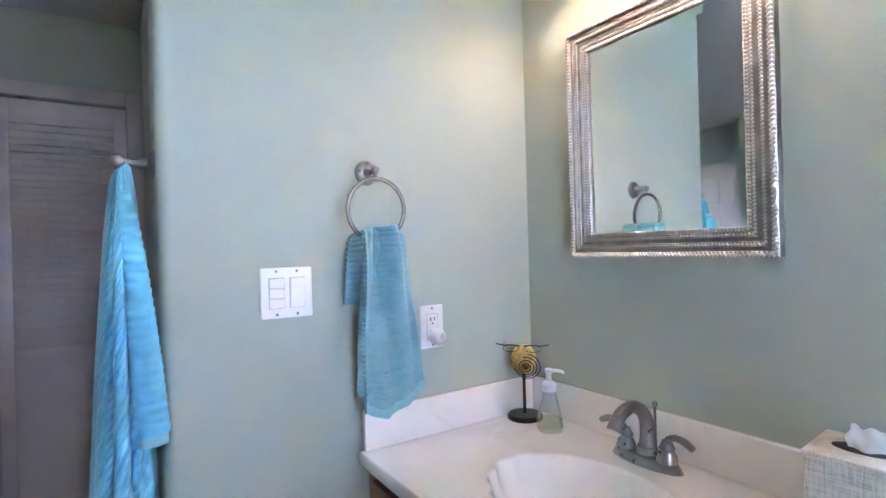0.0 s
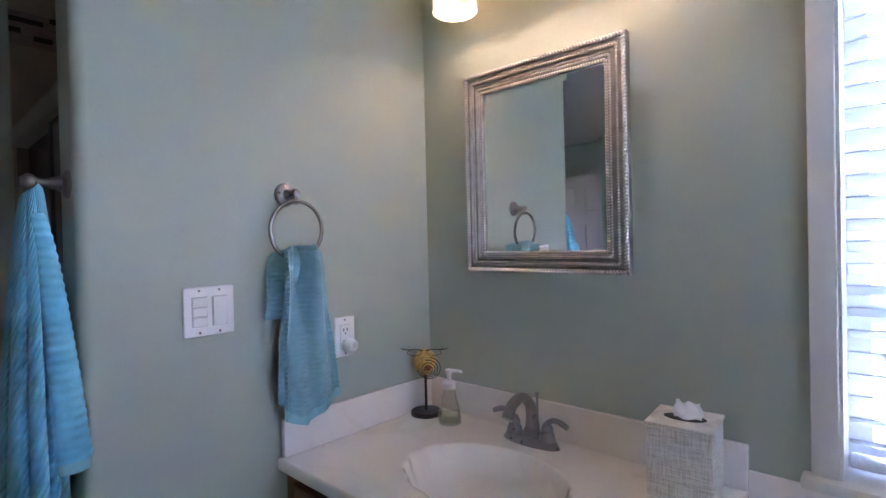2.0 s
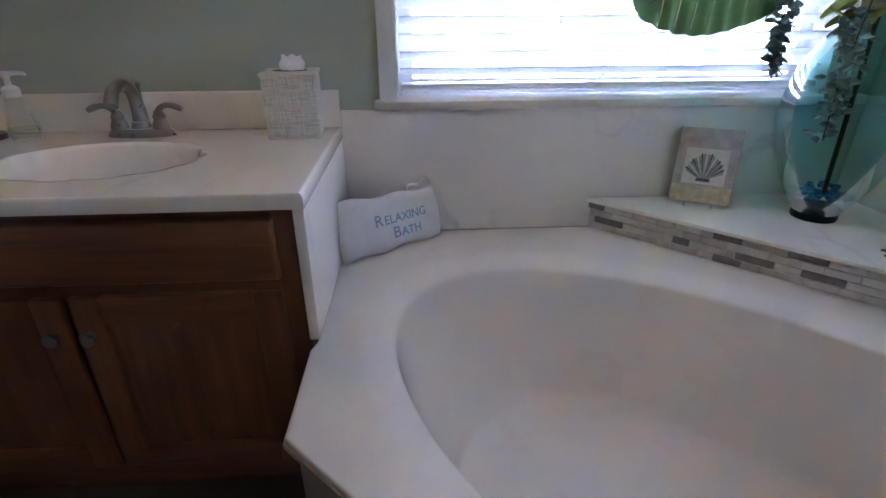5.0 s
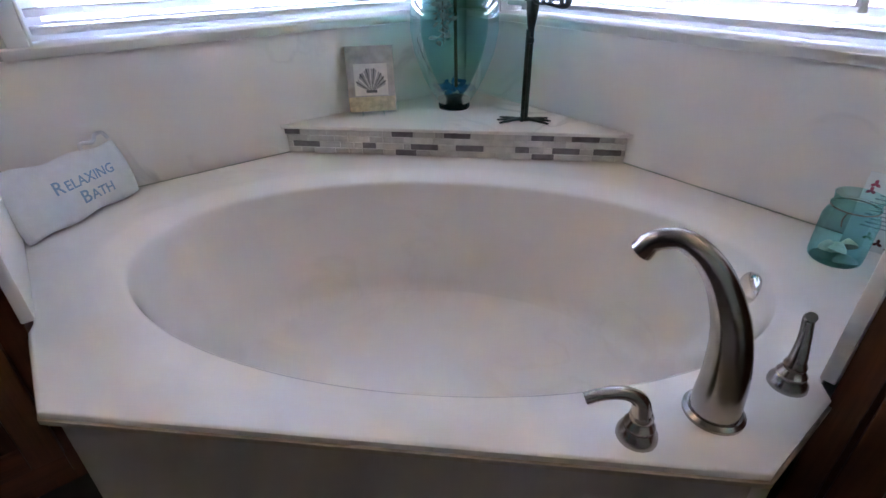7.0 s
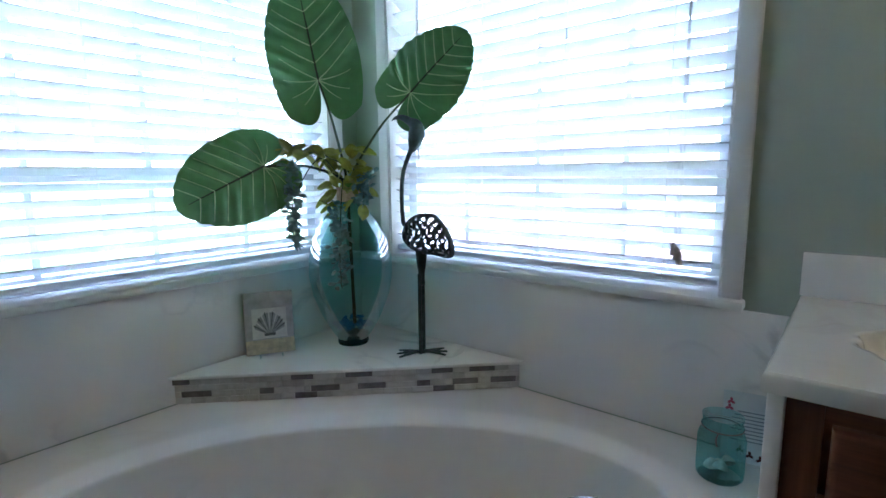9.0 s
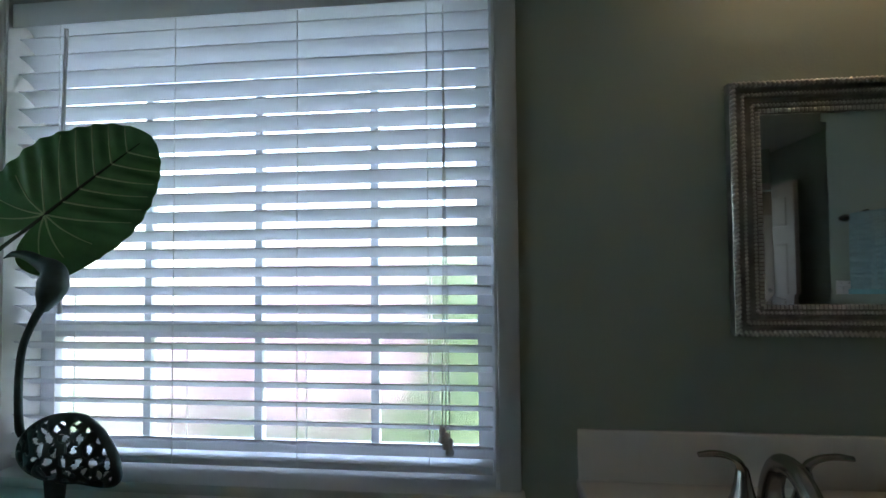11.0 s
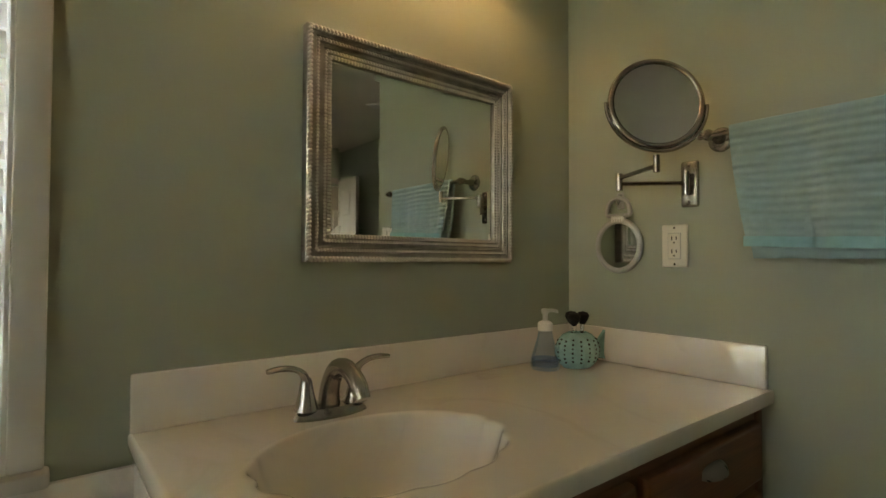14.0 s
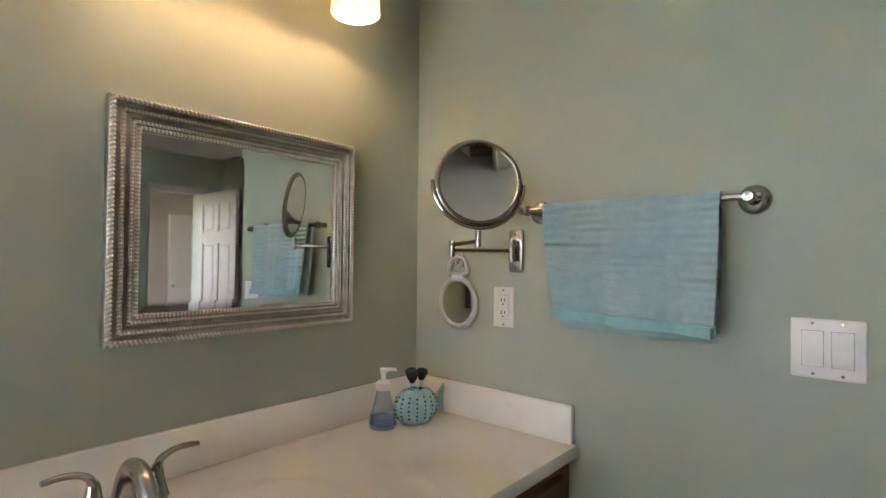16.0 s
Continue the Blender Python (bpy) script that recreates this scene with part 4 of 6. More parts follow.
DARKS = {3: ((-0.53, 0.075), (-0.155, 0.07), (0.02, 0.085), (0.285, 0.07), (0.415, 0.085)), 1: ((-0.475, 0.09), (-0.265, 0.045), (-0.085, 0.09), (0.06, 0.09), (0.225, 0.045), (0.36, 0.085), (0.485, 0.085)), 0: ((-0.145, 0.07), (0.29, 0.07)), 2: ()}
RM = Matrix((( DG, 0, -DG, 0), (-DG, 0, -DG, 0), (0, 1, 0, 0), (0, 0, 0, 1)))
for row in range(4):
    z0 = TD + row * rh
    u = -umax
    darks = sorted((c - w / 2, c + w / 2) for c, w in DARKS[row])
    spans = []
    for a, b in darks + [(umax, umax)]:
        while u < a - 0.004:
            w = min(rnd.choice((0.045, 0.07, 0.09)), a - u)
            if a - u - w < 0.02:
                w = a - u
            spans.append((u, u + w, rnd.choice((TILE_L, TILE_L, TILE_M))))
            u += w
        if b > a:
            spans.append((a, b, TILE_D))
            u = b
    for a, b, mt in spans:
        g = 0.0011
        bm = box((a + g, z0 + g, VF - 0.004), (b - g, z0 + rh - g, VF + 0.003 + rnd.uniform(0, 0.0008)), 0.0008, 1)
        bm.transform(RM)
        part("mosaic_tile", moved(bm, S0), mt, sh)


# ---- things on the north vanity ----
def soap_pump(m, body, liquid, h, r0, r1, label):
    s = thing("soap_dispenser", m, label, "soap dispenser")
    part("bottle", lathe([(0, 0.002), (r0 * 0.9, 0.0), (r0, 0.006), (r0 * 0.97, 0.03), (r1 * 1.25, h * 0.78), (r1, h)], 26), body, s)
    lv = 0.45 if h > 0.118 else 0.25
    part("liquid", lathe([(0, 0.0065), (r0 * 0.86, 0.0085), (r0 * 0.88, 0.03), (r0 * (0.9 - 0.3 * lv), h * lv), (0, h * lv)], 24), liquid, s)
    part("collar", moved(lathe([(r1 * 0.9, -0.002), (r1 * 1.12, 0.0), (r1 * 1.12, 0.018), (r1 * 0.8, 0.024), (0.007, 0.026), (0.007, 0.046), (0, 0.046)], 20), at(0, 0, h)), PUMPW, s)
    part("pump_head", moved(merge(lathe([(0, 0.0), (0.0095, 0.0), (0.0105, 0.012), (0.006, 0.014), (0, 0.014)], 16), tube([(0, 0, 0.008), (0.02, 0, 0.0085), (0.036, 0, 0.006), (0.038, 0, 0.001)], [0.0055, 0.005, 0.0042, 0.004], 8)), at(0, 0, h + 0.045)), PUMPW, s)
    return s


CLEAR = thin_glass("clear_plastic", (0.955, 0.965, 0.965), 0.06, 0.55)
BLUEPL = thin_glass("blue_tinted_plastic", (0.80, 0.88, 0.96), 0.06, 0.5)
SOAP1 = thin_glass("pale_green_soap", (0.93, 0.95, 0.87))
SOAP2 = thin_glass("blue_soap", (0.74, 0.83, 0.95))
soap_pump(at(-2.276, -0.105, CA, 40), CLEAR, SOAP1, 0.105, 0.036, 0.017, "clear foaming soap dispenser with a white pump")
soap_pump(B @ at(2.457, -0.105, CB, -20), BLUEPL, SOAP2, 0.105, 0.040, 0.018, "blue foaming soap dispenser with a white pump")

SEAGRASS = material("woven_straw", (0.62, 0.42, 0.13), 0.8, 0, 0.25, 90, 0.6, 350)
g = thing("eyeglass_stand", at(-2.388, -0.092, CA, 40), "round straw ball eyeglass holder on a black stand", "eyeglass holder")
part("foot", lathe([(0, 0.014), (0.046, 0.013), (0.05, 0.009), (0.05, 0), (0, 0)], 28), BLACK, g)
part("stem", tube([(0, 0, 0.012), (0, 0, 0.13)], 0.0045, 10), BLACK, g)
part("ball", moved(lathe([(0.036 * math.sin(math.pi * k / 14), -0.042 * math.cos(math.pi * k / 14)) for k in range(15)], 24), at(0, 0, 0.168)), SEAGRASS, g, "wrapped yellow straw ball")
for k in range(5):
    part("painted_ring", moved(tube([(0.008 * (k + 0.6) * math.cos(a * math.pi / 10), -0.0015, 0.008 * (k + 0.6) * math.sin(a * math.pi / 10)) for a in range(20)], 0.0016, 5, True), at(0.012, -0.0365 + 0.0024 * k * k * 0.5, 0.152, 0, 12)), BLACK, g)
part("nose", moved(lathe([(0, 0.018), (0.006, 0.014), (0.010, 0.004), (0.010, 0)], 12), at(0.012, -0.034, 0.156, 0, 90)), material("reddish_wood", (0.22, 0.06, 0.02), 0.6), g)
gl = thing("eyeglasses", at(-2.388, -0.092, CA + 0.207, 40), "thin black wire-rimmed eyeglasses resting on a holder", "eyeglasses")
for sd in (-1, 1):
    part("rim", tube([(0.030 * sd + 0.023 * math.cos(a * math.pi / 12), -0.030 + 0.010 * math.sin(a * math.pi / 12), -0.004 + 0.0075 * math.sin(a * math.pi / 12)) for a in range(24)], 0.0009, 6, True), BLACK, gl)
    part("temple", tube(smooth_path([(0.055 * sd, -0.022, 0.003), (0.058 * sd, 0.0, 0.004), (0.055 * sd, 0.05, 0.0), (0.050 * sd, 0.066, -0.012)], 5), 0.0011, 6), BLACK, gl)
    part("brow_bar", tube([(0.004 * sd, -0.024, 0.002), (0.030 * sd, -0.021, 0.0045), (0.055 * sd, -0.022, 0.003), (0.074 * sd, -0.020, 0.007)], 0.0016, 6), BLACK, gl)

WEAVE = bpy.data.materials.new("woven_grasscloth")
WEAVE.use_nodes = True
_n = WEAVE.node_tree
_b = _n.nodes["Principled BSDF"]
_b.inputs["Roughness"].default_value = 0.8
_co = _n.nodes.new("ShaderNodeTexCoord")
_facs = []
for sc in ((26, 26, 420), (420, 420, 26)):
    mp = _n.nodes.new("ShaderNodeMapping")
    mp.inputs["Scale"].default_value = sc
    _n.links.new(_co.outputs["Object"], mp.inputs["Vector"])
    w = _n.nodes.new("ShaderNodeTexNoise")
    w.inputs["Scale"].default_value, w.inputs["Detail"].default_value = 1.0, 2
    _n.links.new(mp.outputs[0], w.inputs["Vector"])
    _facs.append(w)
_m3 = _n.nodes.new("ShaderNodeMath")
_m3.operation = "ADD"
_n.links.new(_facs[0].outputs["Fac"], _m3.inputs[0])
_n.links.new(_facs[1].outputs["Fac"], _m3.inputs[1])
_r = _n.nodes.new("ShaderNodeValToRGB")
_r.color_ramp.elements[0].position, _r.color_ramp.elements[0].color = 0.36, (0.47, 0.45, 0.39, 1)
_r.color_ramp.elements[1].position, _r.color_ramp.elements[1].color = 0.56, (0.74, 0.71, 0.64, 1)
_d = _n.nodes.new("ShaderNodeMath")
_d.operation = "DIVIDE"
_d.inputs[1].default_value = 2.0
_n.links.new(_m3.outputs[0], _d.inputs[0])
_n.links.new(_d.outputs[0], _r.inputs["Fac"])
_n.links.new(_r.outputs[0], _b.inputs["Base Color"])
_bp = _n.nodes.new("ShaderNodeBump")
_bp.inputs["Strength"].default_value, _bp.inputs["Distance"].default_value = 0.5, 0.002
_n.links.new(_m3.outputs[0], _bp.inputs["Height"])
_n.links.new(_bp.outputs[0], _b.inputs["Normal"])
TISSUE = material("tissue_paper", (0.85, 0.86, 0.88), 0.9, 0, 0.02, 20, 0.1, 150)
tb = thing("tissue_box", at(-1.607, -0.088, CA, 5), "woven grey beige square tissue box cover with tissue out", "tissue box")
bx = box((-0.064, -0.064, 0), (0.064, 0.064, 0.149), 0.003)
part("cover", bx, WEAVE, tb, "woven grasscloth cover")
part("lid", box((-0.067, -0.067, 0.1492), (0.067, 0.067, 0.157), 0.002), WEAVE, tb)
# The lid is not cut; a black disc on it paints the shaded hole.
part("opening", moved(lathe([(0, 0.0008), (0.03, 0.0008), (0.032, 0.0), (0, 0.0)], 28), Matrix.Translation((0, 0, 0.157)) @ Matrix.Diagonal((1.35, 0.8, 1, 1))), DARKHOLE, tb, "black disc painting the shaded oval opening")
part("tissue", sheet(lambda u, v: Vector((0.006 + (u - 0.5) * (0.062 - 0.010 * v) + 0.003 * math.sin(9 * v + 3 * u), -0.006 + 0.008 * math.sin(8 * u + 1) * (1 - v * 0.4) + 0.010 * (v - 0.5), 0.150 + 0.042 * v + 0.003 * math.sin(13 * u) * v)), 18, 10, 0.001), TISSUE, tb, "crumpled white tissue")


# ---- plates, switches and outlets ----
GAP_SHADE = material("grey_gap_shade", (0.42, 0.42, 0.43), 0.6)


def wall_plate(m, gangs, kinds, label, mat=None):
    mat = mat or WHITEP
    w = 0.070 if gangs == 1 else 0.116
    name = "light_switch" if kinds[0] != "outlet" else "wall_outlet"
    p = thing(name, m, label, "light switch" if name == "light_switch" else "outlet")
    part("cover_plate", box((-w / 2, -0.006, -0.057), (w / 2, 0, 0.057), 0.004, 3), mat, p)
    for k, kind in enumerate(kinds):
        cx = 0 if gangs == 1 else (-0.023 if k == 0 else 0.023)
        # No real gap here: a grey plate paints the shade round the insert.
        part("gap_shade_line", box((cx - 0.0175, -0.0066, -0.0345), (cx + 0.0175, -0.0058, 0.0345)), GAP_SHADE, p)
        if kind == "rocker":
            part("rocker", moved(box((-0.0163, -0.011, -0.0333), (0.0163, -0.003, 0.0333), 0.002), at(cx, 0, 0, 0, 3)), mat, p)
        elif kind == "triple":
            for z in (-0.0222, 0, 0.0222):
                part("rocker", moved(box((-0.0163, -0.0105, -0.0105), (0.0163, -0.004, 0.0105), 0.0015), at(cx, 0, z, 0, 4)), mat, p)
        else:
            part("socket_face", box((cx - 0.0165, -0.008, -0.0335), (cx + 0.0165, -0.003, 0.0335), 0.0015), mat, p)
            # Slots are black chips on the face, coloured like shaded holes.
            for z in (-0.0175, 0.0175):
                for dx, hh in ((-0.006, 0.0052), (0.006, 0.0044)):
                    part("slot", box((cx + dx - 0.0014, -0.0084, z + 0.003 - hh), (cx + dx + 0.0014, -0.0078, z + 0.003 + hh)), DARKHOLE, p)
                part("slot", moved(lathe([(0, 0.0006), (0.0024, 0.0006), (0.0024, 0)], 10), at(cx, -0.0078, z - 0.0085, 0, 90)), DARKHOLE, p)
        for z in (-0.0485, 0.0485):
            part("screw", moved(lathe([(0, 0.0012), (0.0026, 0.001), (0.003, 0)], 10), at(cx, -0.006, z, 0, 90)), NICKEL, p)
    return p


wall_plate(CW @ at(-0.739, 0, 1.206), 2, ("triple", "rocker"), "white double switch plate on the pale wall")
wall_plate(CW @ at(-0.357, 0, 1.088), 1, ("outlet",), "white wall outlet with a plugged-in night light")
nl = thing("night_light", CW @ at(-0.352, -0.008, 1.062), "round white plug-in night light", "night light")
part("body", moved(lathe([(0, 0.034), (0.014, 0.032), (0.021, 0.024), (0.022, 0.010), (0.018, 0.0), (0, 0)], 22), at(0, 0, 0, 0, 90)), WHITEP, nl)
part("sensor", moved(lathe([(0, 0.002), (0.007, 0.0015), (0.008, 0)], 14), at(0.004, -0.033, 0.005, 0, 80)), TASSELM, nl)
wall_plate(DW @ at(0.347, 0, 1.240), 1, ("outlet",), "ivory double wall outlet on the green wall", IVORY)
wall_plate(DW @ at(1.083, 0, 1.209), 2, ("rocker", "rocker"), "white double rocker switch plate on the grey wall")

# ---- towel ring with hand towel ----
ros = [(0, 0.012), (0.012, 0.012), (0.018, 0.010), (0.026, 0.008), (0.030, 0.004), (0.031, 0), (0, 0)]
post = [(0, 0.062), (0.008, 0.06), (0.012, 0.052), (0.008, 0.045), (0.0085, 0.03), (0.011, 0.016), (0.014, 0.010), (0, 0.010)]
POUT = Matrix.Rotation(radians(90), 4, "X")
tr = thing("towel_ring", CW @ at(-0.534, 0, 1.488), "pewter towel ring on a round wall mount", "towel ring")
part("rosette", moved(lathe(ros, 26), POUT), DARKNICKEL, tr)
part("post", moved(lathe(post, 18), POUT), DARKNICKEL, tr)
part("hanger", moved(lathe([(0, 0.0), (0.006, -0.002), (0.0045, -0.010), (0.0075, -0.022), (0, -0.024)], 14), at(0, -0.052, -0.006)), DARKNICKEL, tr)
part("ring", tube([(0.074 * math.sin(2 * math.pi * k / 48), -0.054 - 0.004 * math.cos(2 * math.pi * k / 48), -0.095 + 0.074 * math.cos(2 * math.pi * k / 48)) for k in range(48)], 0.0052, 10, True), NICKEL, tr)


def drape(x_top, x_bot, z_top, z_bot, depth, folds, seed, back=0.0, skew=0.0, dip=0.0):
    """A hanging layer of towel: narrow at the top, wider below, with soft folds."""
    r = random.Random(seed)
    ph = [r.uniform(0, 6.28) for _ in range(4)]

    def fn(u, v):
        xa, xb = x_top
        xc, xd = x_bot
        t = v ** 0.75
        x = (xa + (xb - xa) * u) * (1 - t) + (xc + (xd - xc) * u) * t
        amp = 0.016 * (0.5 + 0.8 * (1 - v)) * (0.4 + math.sin(math.pi * min(1, v * 1.4 + 0.2)))
        y = -depth - amp * math.sin(folds * 2 * math.pi * u + ph[0] + 0.8 * v) - 0.006 * math.sin(2 * folds * math.pi * u * 1.7 + ph[1]) + back * v
        z = z_top + (z_bot - z_top) * v + skew * (u - 0.5) * v + 0.012 * math.sin(math.pi * u) * (1 - v) * 1.2
        z -= dip * v * v * max(0, 1 - abs(u - 0.36) / (0.36 if u < 0.36 else 0.64))
        rib = math.sin(2 * math.pi * z / 0.0125)
        return Vector((x + 0.0016 * rib * (2 * u - 1) ** 3, y + 0.0009 * rib, z))
    return fn


def towel_uv(bm, w, h):
    l = bm.loops.layers.uv["UVMap"]
    for fc in bm.faces:
        for lp in fc.loops:
            u, v = lp[l].uv
            lp[l].uv = (u * w, v * h)
    return bm


ht = thing("hand_towel", CW @ at(-0.52, 0, 1.33), "ribbed aqua hand towel hanging through a towel ring", "towel")
H0 = at(-0.52, 0, 1.33).inverted()
TOWEL_H = terry("aqua_hand_terry", (0.205, 0.395, 0.455), 0.0125, 1, 0.35)
part("front_fold", moved(towel_uv(sheet(drape((-0.588, -0.472), (-0.580, -0.412), 1.34, 0.950, 0.060, 1.5, 3, 0.012, 0.03, 0.035), 40, 170, 0.009), 0.2, 0.42), H0), TOWEL_H, ht, "", 60)
part("back_fold", moved(towel_uv(sheet(drape((-0.588, -0.47), (-0.612, -0.43), 1.335, 1.17, 0.034, 1.2, 5, 0.005, 0.0), 24, 70, 0.008), 0.2, 0.17), H0), TOWEL_H, ht, "", 60)
part("inner_fold", moved(towel_uv(sheet(drape((-0.575, -0.47), (-0.592, -0.43), 1.335, 0.955, 0.044, 1.2, 8, 0.005, 0.0), 24, 80, 0.008), 0.2, 0.38), H0), TOWEL_H, ht, "", 60)
part("hem_band", moved(sheet(lambda u, v: drape((-0.588, -0.472), (-0.580, -0.412), 1.34, 0.950, 0.060, 1.5, 3, 0.012, 0.03, 0.035)(u, 1.0) + Vector((0, -0.0005, 0.002 - 0.026 * v)), 40, 6, 0.007), H0), BAND, ht, "plain woven hem")

# ---- robe on its hook at the end of the wall ----
hk = thing("robe_hook", at(-2.508, CEND, 1.489), "pewter wall hook with a ball end", "hook")
part("rosette", moved(lathe(ros, 26), POUT), DARKNICKEL, hk)
part("post", moved(lathe([(0, 0.079), (0.009, 0.077), (0.0155, 0.069), (0.0165, 0.063), (0.0145, 0.056), (0.0085, 0.050), (0.0075, 0.042), (0.008, 0.034), (0.012, 0.028), (0.012, 0.022), (0.016, 0.012), (0, 0.012)], 18), POUT), DARKNICKEL, hk)
rb = thing("bath_robe", at(-2.508, CEND, 1.472), "turquoise ribbed terry robe hanging from a wall hook", "bathrobe")


def robe_fn(u, v):
    a = 2 * math.pi * u - math.pi
    t = v ** 0.6
    w = 0.018 + 0.12 * v ** 0.62
    d = 0.014 + 0.056 * t
    fold = 1 + 0.06 * math.sin(3 * a + 0.6) + 0.03 * math.sin(7 * a + 3 * v)
    for a0, deep in ((0.42, 0.30), (-0.30, 0.26), (-0.85, 0.20), (1.25, 0.18), (2.2, 0.15), (-2.0, 0.15)):
        fold -= deep * min(1, 4 * v) * math.exp(-((a - a0 + 0.25 * (v - 0.5)) / 0.11) ** 2)
    y = -0.060 - 0.014 * v - d * math.sin(a) * fold
    return Vector((-0.02 * v + w * math.cos(a) * fold, min(y, -0.003), 0.004 - 0.95 * v - 0.012 * math.sin(a) * (1 - v) ** 3))


def robe_uv(bm, w, h, slant):
    l = bm.loops.layers.uv["UVMap"]
    for fc in bm.faces:
        for lp in fc.loops:
            u, v = lp[l].uv
            lp[l].uv = (u * w, v * h + slant * u * w)
    return bm


part("robe_body", robe_uv(sheet(robe_fn, 220, 90), 0.75, 1.0, -0.9), ROBE, rb, "", 70)


def sleeve_fn(u, v):
    a = 2 * math.pi * u - math.pi
    r = 0.013 + 0.020 * v ** 0.6
    t = v ** 0.7
    z = -0.045 - 0.475 * v
    return Vector((0.030 + 0.040 * t + r * 0.72 * math.cos(a), -0.060 + 0.040 * t - r * (0.9 + 0.1 * math.sin(3 * a)) * math.sin(a) + 0.0012 * math.sin(2 * math.pi * z / 0.019), z))


part("sleeve", towel_uv(sheet(sleeve_fn, 40, 90), 0.25, 0.5), ROBE, rb, "", 70)
part("cuff", towel_uv(sheet(lambda u, v: sleeve_fn(u, 1.0) * 1.0 + Vector((0.004 * math.cos(2 * math.pi * u), -0.004 * math.sin(2 * math.pi * u), -0.022 * v)), 36, 4), 0.25, 0.02), BAND, rb, "plain woven cuff")

# ---- towel bar on the south side wall ----
tbar = thing("towel_bar", DW @ at(0.715, 0, 1.503), "pewter towel bar with round wall mounts", "towel rack")
for sd in (-1, 1):
    part("rosette", moved(lathe(ros, 26), at(0.25 * sd, 0, 0) @ POUT), NICKEL, tbar)
    part("post", moved(lathe([(0, 0.085), (0.010, 0.083), (0.0135, 0.076), (0.0135, 0.068), (0.009, 0.06), (0.0095, 0.03), (0.013, 0.014), (0, 0.012)], 18), at(0.25 * sd, 0, 0) @ POUT), NICKEL, tbar)
    part("finial", moved(lathe([(0, 0.026), (0.008, 0.023), (0.010, 0.016), (0.006, 0.008), (0.011, 0.004), (0.011, 0)], 16), at(0.25 * sd, -0.074, 0) @ Matrix.Rotation(radians(90 * sd), 4, "Y")), NICKEL, tbar)
part("rod", tube([(-0.25, -0.074, 0), (0.25, -0.074, 0)], 0.0075, 14), NICKEL, tbar)
bt = thing("bath_towel", DW @ at(0.713, -0.074, 1.503), "pale aqua ribbed towel folded over a towel bar", "towel")


def bar_towel(u, v):
    # v runs from the front hem over the bar to the back hem
    s = v * 0.634
    front = 0.29
    wob = 0.014 * math.sin(13 * u + 1.0) + 0.004 * math.sin(31 * u)
    low = max(0.0, (front - s) / front) ** 1.4
    narrow = 1 - 0.125 * low
    x = -0.195 + 0.40 * u
    if s < front:
        y, z = -0.013 - wob * (1 - s / front) ** 0.6, -(front - s) + 0.008
        x = -0.195 + (0.40 * u) * narrow + 0.040 * low
    elif s < front + 0.04:
        a = math.pi * (s - front) / 0.04
        y, z = -0.013 * math.cos(a), 0.008 + 0.006 * math.sin(a)
    else:
        y, z = 0.013 + 0.5 * wob, 0.008 - (s - front - 0.04)
        fall = ((s - front - 0.04) / 0.33) ** 1.4
        x = -0.195 + 0.40 * u * (1 - 0.13 * fall) + 0.042 * fall
    z += -0.022 * (1 - u) * (0 if s >= front else (front - s) / front) * -0.6
    rib = 0.0010 * math.sin(2 * math.pi * s / 0.0185 + 0.5 * math.sin(9 * u))
    return Vector((x, y + (rib if s >= front else -rib), z))


TOWEL_B = terry("pale_aqua_bar_terry", (0.295, 0.45, 0.475), 0.0185, 1, 0.62, 0.06)
part("towel_cloth", towel_uv(sheet(bar_towel, 70, 150, 0.007), 0.4, 0.64), TOWEL_B, bt, "", 60)
part("hem_band", sheet(lambda u, v: bar_towel(u, 0.0) + Vector((0, -0.001, 0.021 - 0.022 * v)), 60, 4, 0.009), BAND, bt, "plain woven hem band")

# ---- magnifying mirror on a swing arm ----
mg = thing("magnifying_mirror", DW @ at(0.39, 0, 1.40), "round nickel magnifying mirror on a wall swing arm", "mirror")
part("wall_plate", box((-0.023, -0.012, -0.06), (0.023, 0, 0.06), 0.006, 3), NICKEL, mg)
for z in (-0.047, 0.047):
    part("screw", moved(lathe([(0, 0.003), (0.003, 0.0025), (0.0045, 0)], 12), at(0, -0.012, z, 0, 90)), DARKNICKEL, mg)
part("pivot", merge(tube([(0, -0.03, -0.03), (0, -0.03, 0.03)], 0.009, 14), tube([(0, -0.008, 0), (0, -0.03, 0)], 0.007, 10)), NICKEL, mg)
ex, ey = -0.115, -0.15
part("lower_arm", merge(tube([(0, -0.03, 0.0), (ex, ey, 0.0)], 0.0055, 10), tube([(ex, ey, -0.018), (ex, ey, 0.026)], 0.008, 12)), NICKEL, mg)
cx_, cy_ = 0.020, -0.212
part("upper_arm", merge(tube([(ex, ey, 0.015), (cx_, cy_, 0.02)], 0.0055, 10), tube([(cx_, cy_, 0.005), (cx_, cy_, 0.045)], 0.0075, 12)), NICKEL, mg)
MR = 0.104
face = Matrix.Translation((cx_, cy_, 0.165)) @ Matrix.Rotation(radians(49), 4, "Z") @ Matrix.Rotation(radians(-8), 4, "X")
part("yoke", moved(tube([((MR + 0.012) * math.cos(radians(a)), 0, (MR + 0.012) * math.sin(radians(a))) for a in range(-182, 3, 6)], 0.0042, 8), face), NICKEL, mg)
part("rim", moved(tube([(MR * math.cos(radians(a)), 0, MR * math.sin(radians(a))) for a in range(0, 360, 6)], 0.0075, 10, True), face), NICKEL, mg)
dome = [(MR * 0.97 * k / 16, -0.010 * (1 - (k / 16) ** 2)) for k in range(17)]
